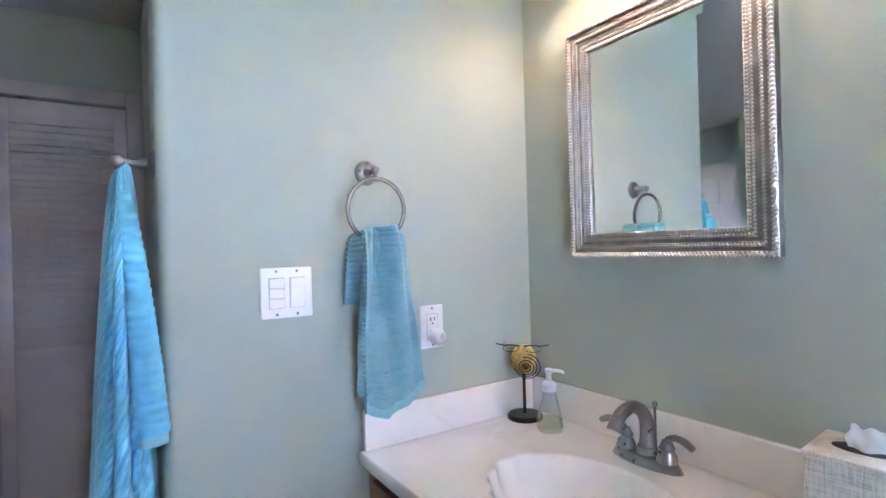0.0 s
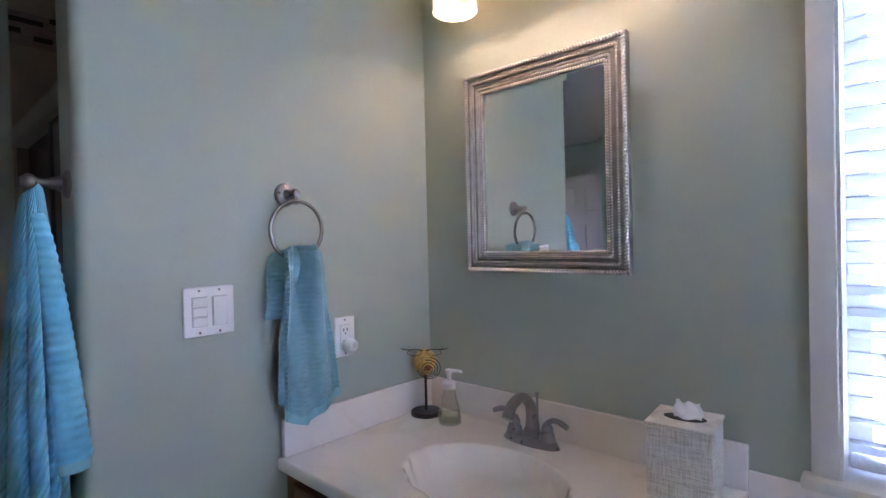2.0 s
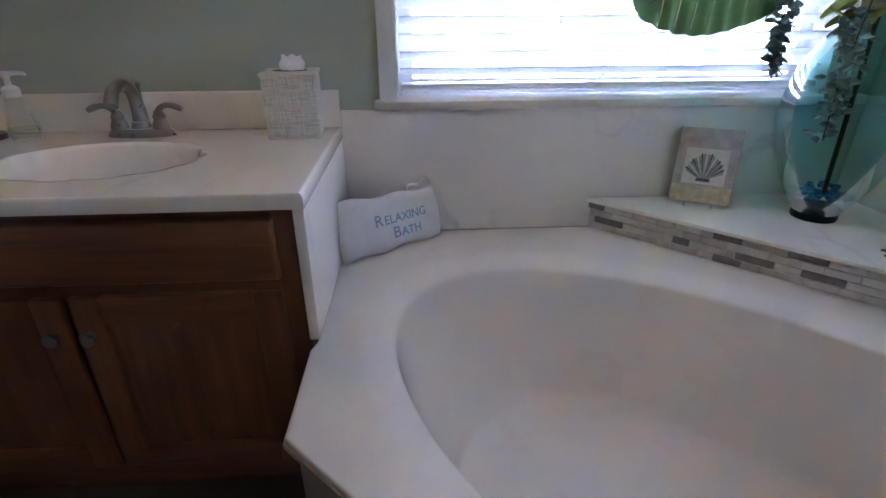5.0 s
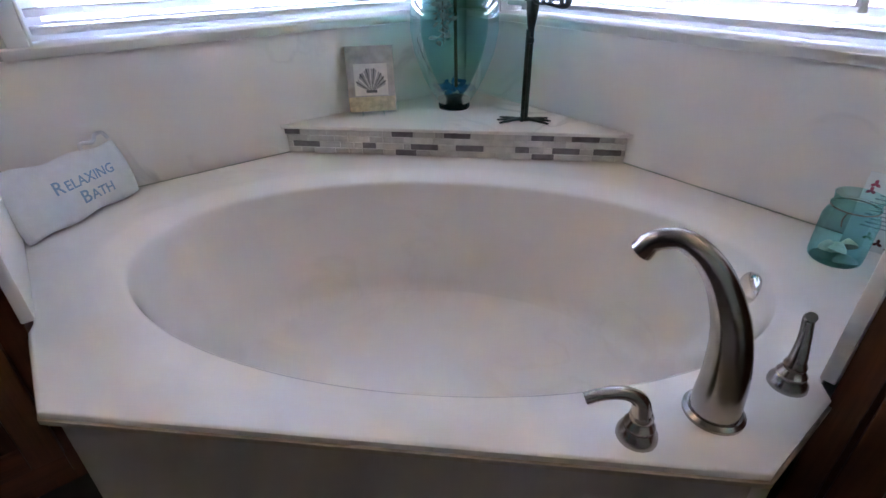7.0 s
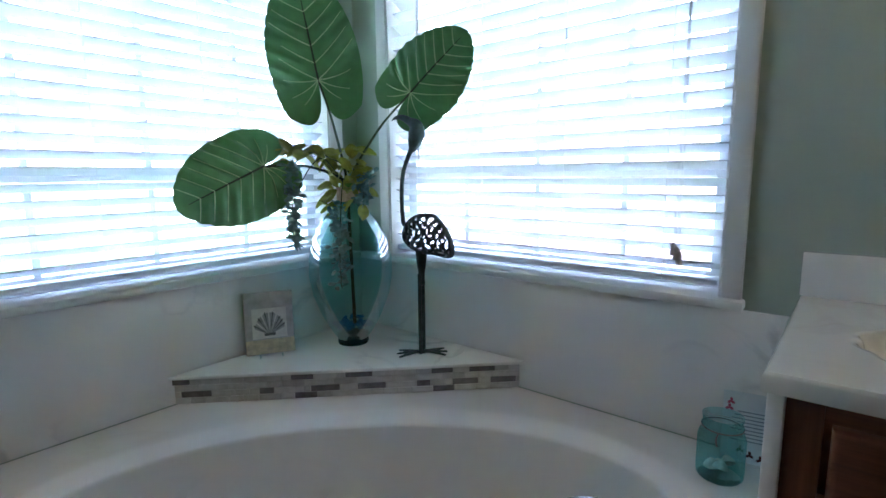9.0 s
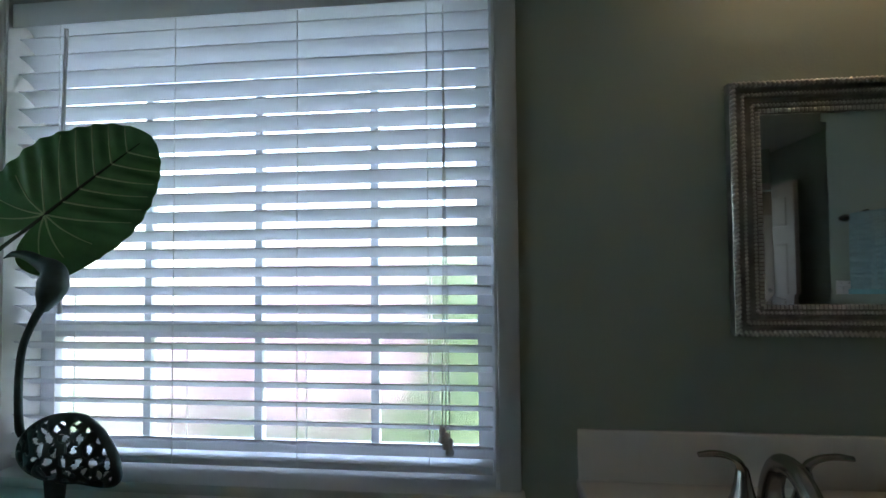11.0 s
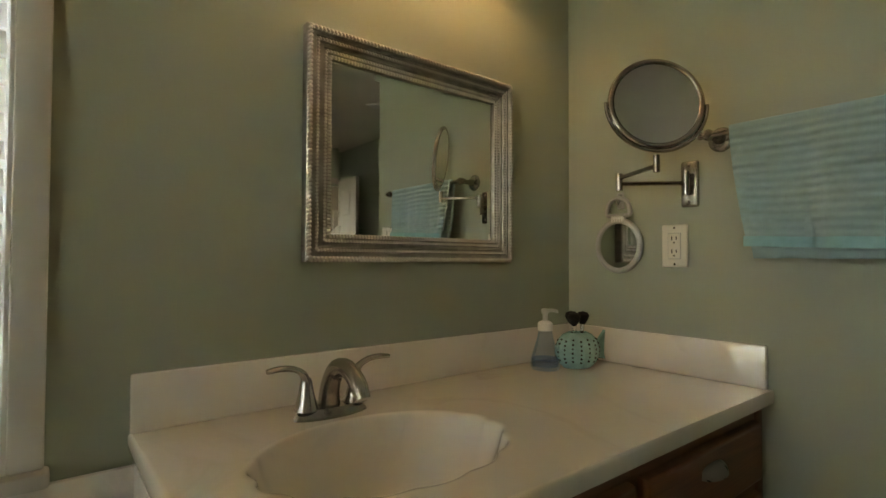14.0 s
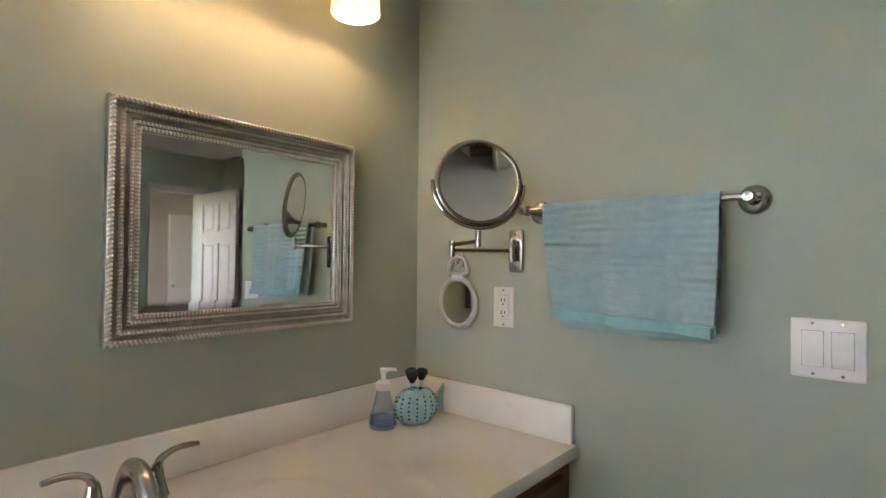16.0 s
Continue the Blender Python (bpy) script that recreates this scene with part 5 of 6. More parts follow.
part("mirror_glass", moved(lathe(dome, 48), face @ Matrix.Rotation(radians(90), 4, "X") @ Matrix.Translation((0, 0, 0.003))), MIRROR, mg, "round concave mirror glass", 60)
part("back_glass", moved(lathe([(0, -0.006), (MR * 0.97, -0.006)], 48), face @ Matrix.Rotation(radians(90), 4, "X")), MIRROR, mg)

hm = thing("hand_mirror", DW @ at(0.185, -0.012, 1.244), "silver hand mirror hanging by its loop handle", "mirror")
GREYP = material("silver_grey_plastic", (0.48, 0.48, 0.48), 0.35, 0.4, 0.05, 30)
part("rim", tube([(0.067 * math.cos(radians(a)), 0, 0.072 * math.sin(radians(a))) for a in range(0, 360, 8)], 0.0085, 10, True), GREYP, hm)
part("mirror_glass", moved(lathe([(0, 0.002), (0.064, 0.002), (0.064, -0.004), (0, -0.004)], 40), Matrix.Diagonal((1, 1, 1.09, 1)) @ POUT), MIRROR, hm)
part("neck", merge(box((-0.022, -0.006, 0.066), (0.022, 0.005, 0.088), 0.003), *[tube([(x, -0.007, 0.068), (x, -0.007, 0.086)], 0.0022, 6) for x in (-0.016, -0.008, 0, 0.008, 0.016)]), PUMPW, hm)
part("loop_handle", tube(smooth_path([(-0.034, 0, 0.088), (-0.036, 0, 0.105), (-0.026, 0, 0.128), (0, 0, 0.138), (0.026, 0, 0.128), (0.036, 0, 0.105), (0.034, 0, 0.088), (0, 0, 0.086)], 5), 0.0085, 10, True, 0.7), GREYP, hm)
wh = thing("wall_hook", DW @ at(0.187, 0, 1.381), "clear adhesive wall hook holding a hand mirror", "hook")
part("pad", box((-0.011, -0.005, -0.03), (0.011, 0, 0.018), 0.004, 3), GREYP, wh)
part("hook_arm", tube(smooth_path([(0, -0.004, 0.012), (0, -0.012, -0.004), (0, -0.022, -0.018), (0, -0.028, -0.006)], 4), 0.005, 8), CHROME, wh)

# ---- fish pot with brushes ----
FISH = material("aqua_glaze", (0.30, 0.55, 0.55), 0.18, 0, 0.18, 30, 0.1, 60, 0.5, 0.5)
fp = thing("fish_pot", B @ at(2.552, -0.14, CB, -12), "round aqua glazed ceramic fish pot with pierced dots", "brush holder")
part("fish_body", moved(lathe([(0, 0.003), (0.034, 0.0), (0.046, 0.014), (0.054, 0.036), (0.055, 0.052), (0.048, 0.074), (0.036, 0.09), (0.024, 0.096), (0.022, 0.094), (0.032, 0.086), (0.0, 0.05)], 30), Matrix.Diagonal((1.27, 0.92, 1, 1))), FISH, fp)
part("tail_fin", moved(sheet(lambda u, v: Vector((0.062 + 0.042 * u, 0.004 * math.sin(math.pi * v), 0.042 + (v - 0.5) * (0.02 + 0.062 * u) + 0.012 * u * u * math.cos(2 * math.pi * v))), 8, 12, 0.008), A), FISH, fp)
part("mouth", moved(lathe([(0, 0.006), (0.006, 0.006), (0.008, 0), (0, 0)], 12), at(-0.068, 0, 0.058, 0, 0, -90)), FISH, fp)
# The pot is not pierced; raised black dots paint the dark of its holes.
dots = []
for col in range(11):
    aa = radians(-200 + col * 22)
    for rw in range(6):
        z = 0.018 + rw * 0.0115 + (0.004 if col % 2 else 0)
        rr = 0.0545 * math.sqrt(max(0.05, 1 - ((z - 0.046) / 0.062) ** 2))
        px, py = rr * math.cos(aa) * 1.12, rr * math.sin(aa) * 0.92
        nrm = Vector((px / 1.25, py / 0.85, (z - 0.046) * 0.8))
        dots.append(moved(lathe([(0, 0.0012), (0.0024 + 0.0008 * ((col + rw) % 2), 0.0006), (0.003, -0.002)], 8), Matrix.Translation((px * 1.13, py, z)) @ nrm.to_track_quat("Z", "Y").to_matrix().to_4x4()))
part("pierced_dots", merge(*dots), DARKHOLE, fp, "black dots painting the shade in the piercings")["kind"] = "stuff"
BRISTLE = material("black_bristle", (0.012, 0.011, 0.012), 0.8, 0, 0.3, 200, 0.6, 500)
for bxx, byy, ang, tl in ((-0.009, 0.004, -7, 9), (0.010, -0.004, 9, -5), (0.0, 0.010, 1, -11)):
    br = thing("makeup_brush", fp.matrix_world @ at(bxx, byy, 0.05, 0, tl, ang), "makeup brush with black bristles standing in a pot", "makeup brush", "brushes in the pot")
    part("handle", lathe([(0, 0.0), (0.004, 0.002), (0.0045, 0.05), (0.006, 0.058), (0.006, 0.07), (0, 0.07)], 12), BLACK, br)
    part("ferrule", moved(lathe([(0.0062, 0.048), (0.0068, 0.07), (0, 0.07)], 12), A), CHROME, br)
    part("bristles", lathe([(0.006, 0.066), (0.014, 0.080), (0.018, 0.092), (0.013, 0.101), (0, 0.104)], 14), BRISTLE, br)

# ---- vase, leaves and sprays on the corner shelf ----
TEAL = thin_glass("teal_bubble_glass", (0.51, 0.825, 0.835), 0.02, 0.55)
JUTE = material("jute_twine", (0.55, 0.42, 0.30), 0.9, 0, 0.15, 80, 0.5, 300)
STONES = material("blue_glass_chips", (0.02, 0.22, 0.42), 0.08, 0, 0.5, 60, 0, 100, 0.8)
VX, VY = -0.228, -0.208
va = thing("glass_vase", at(VX, VY, DK), "tall teal glass vase with a jute-wrapped neck", "vase")
outer = [(0.0, 0.0), (0.049, 0.0), (0.051, 0.006), (0.054, 0.02), (0.071, 0.045), (0.104, 0.105), (0.133, 0.18), (0.1455, 0.25), (0.144, 0.31), (0.128, 0.385), (0.091, 0.45), (0.055, 0.488), (0.039, 0.507), (0.034, 0.53), (0.034, 0.565), (0.039, 0.572)]
part("glass_body", lathe(outer, 48), TEAL, va, "teal bubbled glass", 80)
part("foot", lathe([(0, 0.0005), (0.053, 0.0005), (0.055, 0.006), (0.0545, 0.024), (0.058, 0.032), (0.05, 0.036), (0, 0.034)], 40), thin_glass("dark_teal_glass", (0.20, 0.38, 0.42)), va, "thick dark teal foot", 60)
part("twine_wrap", merge(*[tube([((0.0365 + 0.0015) * math.cos(2 * math.pi * k / 24), (0.038) * math.sin(2 * math.pi * k / 24), 0.512 + 0.0055 * j) for k in range(24)], 0.003, 6, True) for j in range(9)]), JUTE, va, "tan jute twine")
rnd = random.Random(7)
chips = []
for k in range(70):
    a, rr = rnd.uniform(0, 6.28), 0.07 * math.sqrt(rnd.random())
    chips.append(moved(box((-0.008, -0.006, -0.005), (0.008, 0.006, 0.005), 0.0025, 1), at(rr * math.cos(a), rr * math.sin(a), 0.052 + rnd.uniform(0, 0.022) + rr * 0.12, rnd.uniform(0, 360), rnd.uniform(0, 90))))
part("glass_chips", merge(*chips), STONES, va, "loose blue glass chips")["kind"] = "stuff"

LEAF = material("leaf_green", (0.095, 0.25, 0.08), 0.45, 0, 0.15, 20, 0.15, 80)
VEIN = material("leaf_vein", (0.40, 0.56, 0.27), 0.5, 0, 0.1, 40)
STEM = material("dark_stem", (0.035, 0.05, 0.02), 0.6, 0, 0.2, 30)
lb = LEAF.node_tree.nodes["Principled BSDF"]
lb.inputs["Subsurface Weight"].default_value = 0.0


def blade_half(v):
    """Half width of the blade, as a share of its greatest, from the lobes (0) to the tip (1)."""
    t = (v - 0.36) / (0.64 if v > 0.36 else 0.62)
    return max(0.0, 1 - abs(t) ** 2.1) ** (0.62 if v > 0.36 else 0.5)


def blade_z(x, y, L, W):
    s = 2 * x / W
    ripple = 0.0045 * math.cos(2 * math.pi * 6.5 * (y - 0.62 * abs(x)) / L) * min(1, 3 * abs(s)) if y > 0 else 0.0
    return -0.055 * W * s * s - 0.06 * L * max(0, y / L) ** 2 + 0.006 * math.sin(9 * y / L + 2 * s) * abs(s) ** 3 - ripple


def leaf_point(u, v, L, W):
    """Heart-shaped blade round the end of its stalk: two rounded lobes behind, a blunt tip ahead."""
    s = 2 * u - 1
    back = -0.40 * L * math.sin(0.74 * math.pi * abs(s) ** 0.5)
    y = back + (L - back) * v
    x = W / 2 * s * blade_half(v)
    return Vector((x, y, blade_z(x, y, L, W)))


def big_leaf(base, tip, face, L, W, stem_from):
    base, tip = Vector(base), Vector(tip)
    fwd = (tip - base).normalized()
    nrm = Vector(face)
    nrm = (nrm - fwd * nrm.dot(fwd)).normalized()
    side = fwd.cross(nrm)
    m = Matrix(((side.x, fwd.x, nrm.x, base.x), (side.y, fwd.y, nrm.y, base.y), (side.z, fwd.z, nrm.z, base.z), (0, 0, 0, 1)))
    lf = thing("elephant_ear_leaf", m, "large green heart-shaped artificial leaf standing in a vase", "leaf", "leaves in the vase")
    part("blade", sheet(lambda u, v: leaf_point(u, v, L, W), 64, 64, 0.0015), LEAF, lf, "", 75)
    part("midrib", tube([Vector((0, L * k / 18, blade_z(0, L * k / 18, L, W) + 0.001)) for k in range(17)], [0.0036, 0.0026, 0.0010], 8), STEM, lf)
    rays = [(L * k / 6.5, 0.62) for k in range(6)]
    for sd in (-1, 1):
        for y0, sl in rays:
            pts = []
            for k in range(24):
                x = 0.5 * W * k / 23
                y = y0 + sl * x + 0.5 * x * x / L
                if k and x > 0.93 * 0.5 * W * blade_half(min(1, (y + 0.29 * L) / (1.29 * L))):
                    break
                pts.append(Vector((sd * x, y, blade_z(x, y, L, W) + 0.0014)))
            if len(pts) > 2:
                part("vein", tube(pts, [0.0021, 0.0017, 0.0010], 6), VEIN, lf)
        for ang, ln in ((-5, 0.40), (-38, 0.37), (-64, 0.33)):
            pts = []
            for k in range(9):
                q = ln * W * 0.95 * k / 8
                a = radians(ang) + 0.25 * k / 8
                pts.append(Vector((sd * q * math.cos(a), q * math.sin(a), blade_z(q * math.cos(a), q * math.sin(a), L, W) + 0.0014)))
            part("vein", tube(pts, [0.0021, 0.0016, 0.0009], 6), VEIN, lf)
    inv = m.inverted()
    p0, p3 = Vector(stem_from), base
    mid = (p0 + p3) / 2 + Vector((0, 0, 0.03))
    part("stem", tube([inv @ q for q in smooth_path([p0 + Vector((0.004, -0.006, -0.50)), p0 + Vector((0, 0, -0.1)), p0, mid, p3], 6)], [0.006, 0.005, 0.0045, 0.0035], 8), STEM, lf)


NECK = (VX, VY, DK + 0.57)
big_leaf((-0.505, -0.138, 1.212), (-0.805, -0.203, 1.096), (-0.25, -0.93, 0.28), 0.315, 0.275, NECK)
big_leaf((-0.305, -0.170, 1.495), (-0.36, -0.150, 1.80), (-0.70, -0.70, 0.15), 0.345, 0.30, NECK)
big_leaf((-0.118, -0.411, 1.451), (-0.035, -0.578, 1.637), (-0.80, -0.50, 0.25), 0.264, 0.272, NECK)

YLEAF = material("yellow_green_leaf", (0.26, 0.28, 0.035), 0.5, 0, 0.3, 40)
GLEAF = material("dusty_green_petal", (0.13, 0.24, 0.22), 0.6, 0, 0.35, 60)


def small_leaf(m, l, w):
    return moved(sheet(lambda u, v: Vector(((u - 0.5) * w * math.sin(math.pi * min(1, 0.06 + 0.92 * v)) ** 0.8, l * v, 0.15 * w * abs(2 * u - 1) - 0.12 * l * v * v)), 4, 6, 0.0008), m)


fs = thing("filler_foliage", at(*NECK), "yellow green silk foliage sprig in the vase mouth", "foliage")
rnd = random.Random(12)
leaves = []
CAMR = Vector((0.777, -0.628, 0))
CAMF = Vector((-0.628, -0.777, 0))
for k in range(64):
    if k < 46:
        c = CAMR * rnd.uniform(-0.07, 0.05) + CAMF * rnd.uniform(0.0, 0.05) + Vector((0, 0, rnd.uniform(-0.10, 0.13)))
    else:
        q = rnd.random()
        c = CAMR * (-0.05 - 0.17 * q) + CAMF * rnd.uniform(0.0, 0.04) + Vector((0, 0, 0.09 + 0.02 * math.sin(3 * q) + rnd.uniform(-0.02, 0.02)))
    leaves.append((c, rnd.uniform(0, 360), rnd.uniform(-60, 60), rnd.uniform(-50, 50), rnd.uniform(0.045, 0.08)))
for c, a, b2, c2, l in leaves:
    part("leaf", small_leaf(at(*c, a, b2, c2), l, l * 0.62), YLEAF, fs)
part("twig", tube(smooth_path([(0, 0, -0.03), CAMF * 0.02 + Vector((0, 0, 0.05)), CAMR * -0.09 + CAMF * 0.02 + Vector((0, 0, 0.10)), CAMR * -0.22 + CAMF * 0.02 + Vector((0, 0, 0.10))], 6), 0.003, 6), STEM, fs)
for cx0, top, bot, wd, nn in ((-0.175, 0.075, -0.19, 0.026, 150), (-0.035, -0.06, -0.33, 0.032, 140), (0.05, 0.04, -0.07, 0.034, 80)):
    sp = thing("trailing_spray", at(*NECK), "dusty blue green silk flower spray trailing from the vase", "flower spray", "trailing sprays")
    pet = []
    dep = 0.14 if cx0 < -0.1 else (0.15 if cx0 < 0 else 0.05)
    for k in range(nn):
        q = rnd.random()
        ta = wd * (1 - 0.45 * q)
        c = CAMR * (cx0 + rnd.gauss(0, ta * 0.5)) + CAMF * (dep * (min(1, q * 2.2 + 0.25) if dep > 0.145 else 1) + rnd.gauss(0, ta * 0.4)) + Vector((0, 0, top + (bot - top) * q))
        pet.append(small_leaf(at(*c, rnd.uniform(0, 360), rnd.uniform(-80, 40), rnd.uniform(-60, 60)), rnd.uniform(0.018, 0.03), 0.017))
    part("petals", merge(*pet), GLEAF, sp, "clustered small petals")["kind"] = "stuff"
    part("strand", tube(smooth_path([(0, 0, -0.02), CAMR * cx0 * 0.5 + CAMF * dep * 0.5 + Vector((0, 0, max(top, 0.0) + 0.01)), CAMR * cx0 + CAMF * dep + Vector((0, 0, (top + bot) / 2)), CAMR * cx0 + CAMF * dep + Vector((0, 0, bot))], 5), 0.0016, 5), STEM, sp)

# ---- metal crane ----
VERD = material("dark_verdigris", (0.05, 0.078, 0.072), 0.5, 0.6, 0.35, 30, 0.3, 120)
bd = thing("crane_figurine", at(-0.164, -0.488, DK), "dark green metal crane figurine with a pierced body", "figurine")
bmb = bmesh.new()
bmesh.ops.create_uvsphere(bmb, u_segments=176, v_segments=120, radius=1)
for vv in bmb.verts:
    x, y, z = vv.co
    zz = 0.075 * z if z > 0 else 0.052 * z
    yy = -0.028 - 0.105 * y
    if y > 0.2:
        zz -= 0.055 * (y - 0.2) ** 1.5
    vv.co = Vector((0.030 * x, yy, 0.398 + zz))
bmb.normal_update()
rnd = random.Random(3)
holes = []
for k in range(42):
    row, col = divmod(k, 7)
    holes.append((-0.130 + 0.030 * col + 0.015 * (row % 2) + rnd.uniform(-0.003, 0.003), -0.045 + 0.0205 * row + rnd.uniform(-0.002, 0.002), rnd.uniform(0, 3.14), rnd.uniform(0.0125, 0.0155)))
kill = []
for fc in bmb.faces:
    c = fc.calc_center_median()
    if abs(c.x) < 0.010:
        continue
    for hy, hz, ha, hr in holes:
        dy, dz = c.y - hy, c.z - 0.398 - hz
        p, q = dy * math.cos(ha) + dz * math.sin(ha), -dy * math.sin(ha) + dz * math.cos(ha)
        q -= 18 * p * p
        if (p / hr) ** 2 + (q / (hr * 0.58)) ** 2 < 1:
            kill.append(fc)
            break
bmesh.ops.delete(bmb, geom=kill, context="FACES")
body = part("pierced_body", bmb, VERD, bd, "pierced scrollwork body", 70)
sol = body.modifiers.new("thickness", "SOLIDIFY")
sol.thickness = 0.004
part("neck", tube(smooth_path([(0, 0.072, 0.43), (0, 0.080, 0.45), (0, 0.083, 0.53), (0, 0.076, 0.60), (0, 0.052, 0.655), (0, 0.032, 0.685)], 8), [0.008, 0.0075, 0.007, 0.007, 0.009], 12), VERD, bd)
part("head", merge(tube(smooth_path([(0, 0.034, 0.675), (0, 0.022, 0.70), (0, 0.012, 0.725), (0, 0.014, 0.752), (0, 0.045, 0.770)], 6), [0.010, 0.022, 0.027, 0.022, 0.012], 14), tube(smooth_path([(0, 0.035, 0.765), (0, 0.07, 0.782), (0, 0.10, 0.785), (0, 0.122, 0.777)], 5), [0.014, 0.010, 0.006, 0.001], 10)), VERD, bd)
part("leg", merge(tube([(0, 0.0, 0.355), (0, 0, 0.31), (0, 0, 0.27)], [0.020, 0.016, 0.009], 12), tube([(0.005, 0, 0.275), (0.006, 0, 0.0)], [0.0065, 0.006], 8), tube([(-0.006, 0.004, 0.275), (-0.007, 0.004, 0.0)], [0.0065, 0.006], 8), moved(lathe([(0, 0.012), (0.011, 0.006), (0.012, 0), (0.011, -0.006), (0, -0.012)], 12), at(0, 0, 0.245))), VERD, bd)
for ox, oy, rz in ((0.012, -0.010, 45), (-0.014, 0.014, 225)):
    toes = []
    for a in (-30, 0, 30):
        toes.append(tube([(0, 0, 0.008), (0.036 * math.sin(radians(a)), -0.036 * math.cos(radians(a)), 0.006), (0.068 * math.sin(radians(a)), -0.068 * math.cos(radians(a)), 0.003)], [0.009, 0.007, 0.004], 8, flat=0.6))
    toes.append(tube([(0, 0, 0.008), (0, 0.03, 0.004)], [0.007, 0.003], 8))
    part("foot", moved(merge(*toes), at(ox, oy, 0, rz)), VERD, bd)

# ---- shell picture on an easel ----
CARD_G = material("card_grey", (0.46, 0.44, 0.46), 0.6, 0, 0.2, 40, 0.1, 120)
CARD_W = material("card_cream", (0.74, 0.72, 0.70), 0.6, 0, 0.08, 60)
CARD_Y = material("card_travertine", (0.56, 0.50, 0.36), 0.6, 0, 0.25, 50)
SHELLF = material("shell_wash", (0.34, 0.335, 0.35), 0.7, 0, 0.3, 60)
SHELLD = material("shell_ink", (0.11, 0.115, 0.13), 0.7, 0, 0.3, 80)
ACRYL = thin_glass("clear_acrylic", (0.93, 0.96, 0.96))
cd = thing("shell_plaque", at(-0.500, -0.110, DK, -29), "small tile plaque with a scallop shell picture on an easel", "plaque")
tilt = at(0, 0, 0.012, 0, -12)
part("tile", moved(box((-0.078, 0, 0), (0.078, 0.008, 0.207), 0.002), tilt), CARD_G, cd, "grey stone-look tile")
part("lower_band", moved(box((-0.0775, -0.0009, 0.001), (0.0775, 0.0005, 0.048)), tilt), CARD_Y, cd, "beige travertine band")
part("picture_field", moved(box((-0.055, -0.0009, 0.052), (0.055, 0.0005, 0.152)), tilt), CARD_W, cd, "cream picture field")
for k in range(11):
    a = radians(-62 + 124 * k / 10)
    l = 0.074 - 0.010 * abs(math.sin(a))
    pts = [(0.004 * math.sin(a), 0.066), (l * math.sin(a - 0.045), 0.066 + l * math.cos(a - 0.045)), (l * 1.04 * math.sin(a), 0.066 + l * 1.04 * math.cos(a)), (l * math.sin(a + 0.03), 0.066 + l * math.cos(a + 0.03))]
    bm = bmesh.new()
    bm.faces.new([bm.verts.new((x * 0.84, -0.0014 - 0.0001 * (k % 2), z)) for x, z in pts])
    part("shell_rib", moved(bm, tilt), SHELLD if k % 2 == 0 or k > 7 else CARD_W, cd)
part("shell_fan", moved(prism([(0.0, 0.062)] + [((0.048 + 0.0014 * (k % 2)) * math.cos(radians(12 + 6.5 * k)), 0.072 + (0.064 + 0.0014 * (k % 2)) * math.sin(radians(12 + 6.5 * k))) for k in range(25)], 0, 0.0003), tilt @ at(0, -0.00095, 0, 0, 90)), SHELLF, cd, "grey scallop fan")
part("shell_hinge", moved(box((-0.018, -0.0018, 0.060), (0.018, -0.0012, 0.069)), tilt), SHELLD, cd)
part("easel", merge(*[tube(smooth_path([(sx, -0.018, 0.016), (sx, -0.016, 0.004), (sx, 0.01, 0.005), (sx, 0.05, 0.004), (sx * 0.3, 0.035, 0.1)], 4), 0.0028, 8) for sx in (-0.035, 0.035)]), ACRYL, cd, "clear acrylic easel")

# ---- bath pillow ----
PILLOW = material("waffle_white_cotton", (0.72, 0.72, 0.74), 0.9, 0, 0.04, 40, 0, 300)
_n = PILLOW.node_tree
_co = _n.nodes.new("ShaderNodeTexCoord")
_v = _n.nodes.new("ShaderNodeTexVoronoi")
_v.distance = "CHEBYCHEV"
_v.inputs["Scale"].default_value, _v.inputs["Randomness"].default_value = 170, 0.0
_n.links.new(_co.outputs["Object"], _v.inputs["Vector"])
_bp = _n.nodes.new("ShaderNodeBump")
_bp.inputs["Strength"].default_value, _bp.inputs["Distance"].default_value = 0.6, 0.0015
_n.links.new(_v.outputs["Distance"], _bp.inputs["Height"])
_n.links.new(_bp.outputs[0], _n.nodes["Principled BSDF"].inputs["Normal"])
PY = math.degrees(math.atan2(0.193, 0.265))
pm = at(-1.366, -0.133, TD, PY) @ Matrix.Rotation(radians(-14), 4, "X")
pw = thing("bath_pillow", pm, "white waffle bath pillow with blue lettering leaning in the corner", "pillow")


def pillow_pt(u, v, sd):
    s, t = 2 * u - 1, 2 * v - 1
    th = 0.034 * (max(0, 1 - s ** 4) ** 0.5) * (max(0, 1 - t ** 4) ** 0.5)
    x = 0.168 * s * (1 - 0.03 * t * t)
    z = 0.076 + 0.076 * t * (1 + 0.05 * s * s) - 0.010 * s * (t + 1) * 0.5 + 0.004 * math.sin(7 * s)
    return Vector((x, sd * th, z))


fr_ = sheet(lambda u, v: pillow_pt(u, v, -1), 40, 24)
bk_ = sheet(lambda u, v: pillow_pt(1 - u, v, 1), 40, 24)
part("cushion", merge(fr_, bk_), PILLOW, pw, "", 80)
part("hanging_loop", tube(smooth_path([(0.07, 0, 0.148), (0.075, 0, 0.163), (0.11, 0, 0.158), (0.125, 0, 0.172), (0.145, 0, 0.172), (0.155, 0, 0.155)], 5), 0.005, 8), PILLOW, pw)
INK = material("blue_thread", (0.24, 0.37, 0.54), 0.8, 0, 0.1, 100)


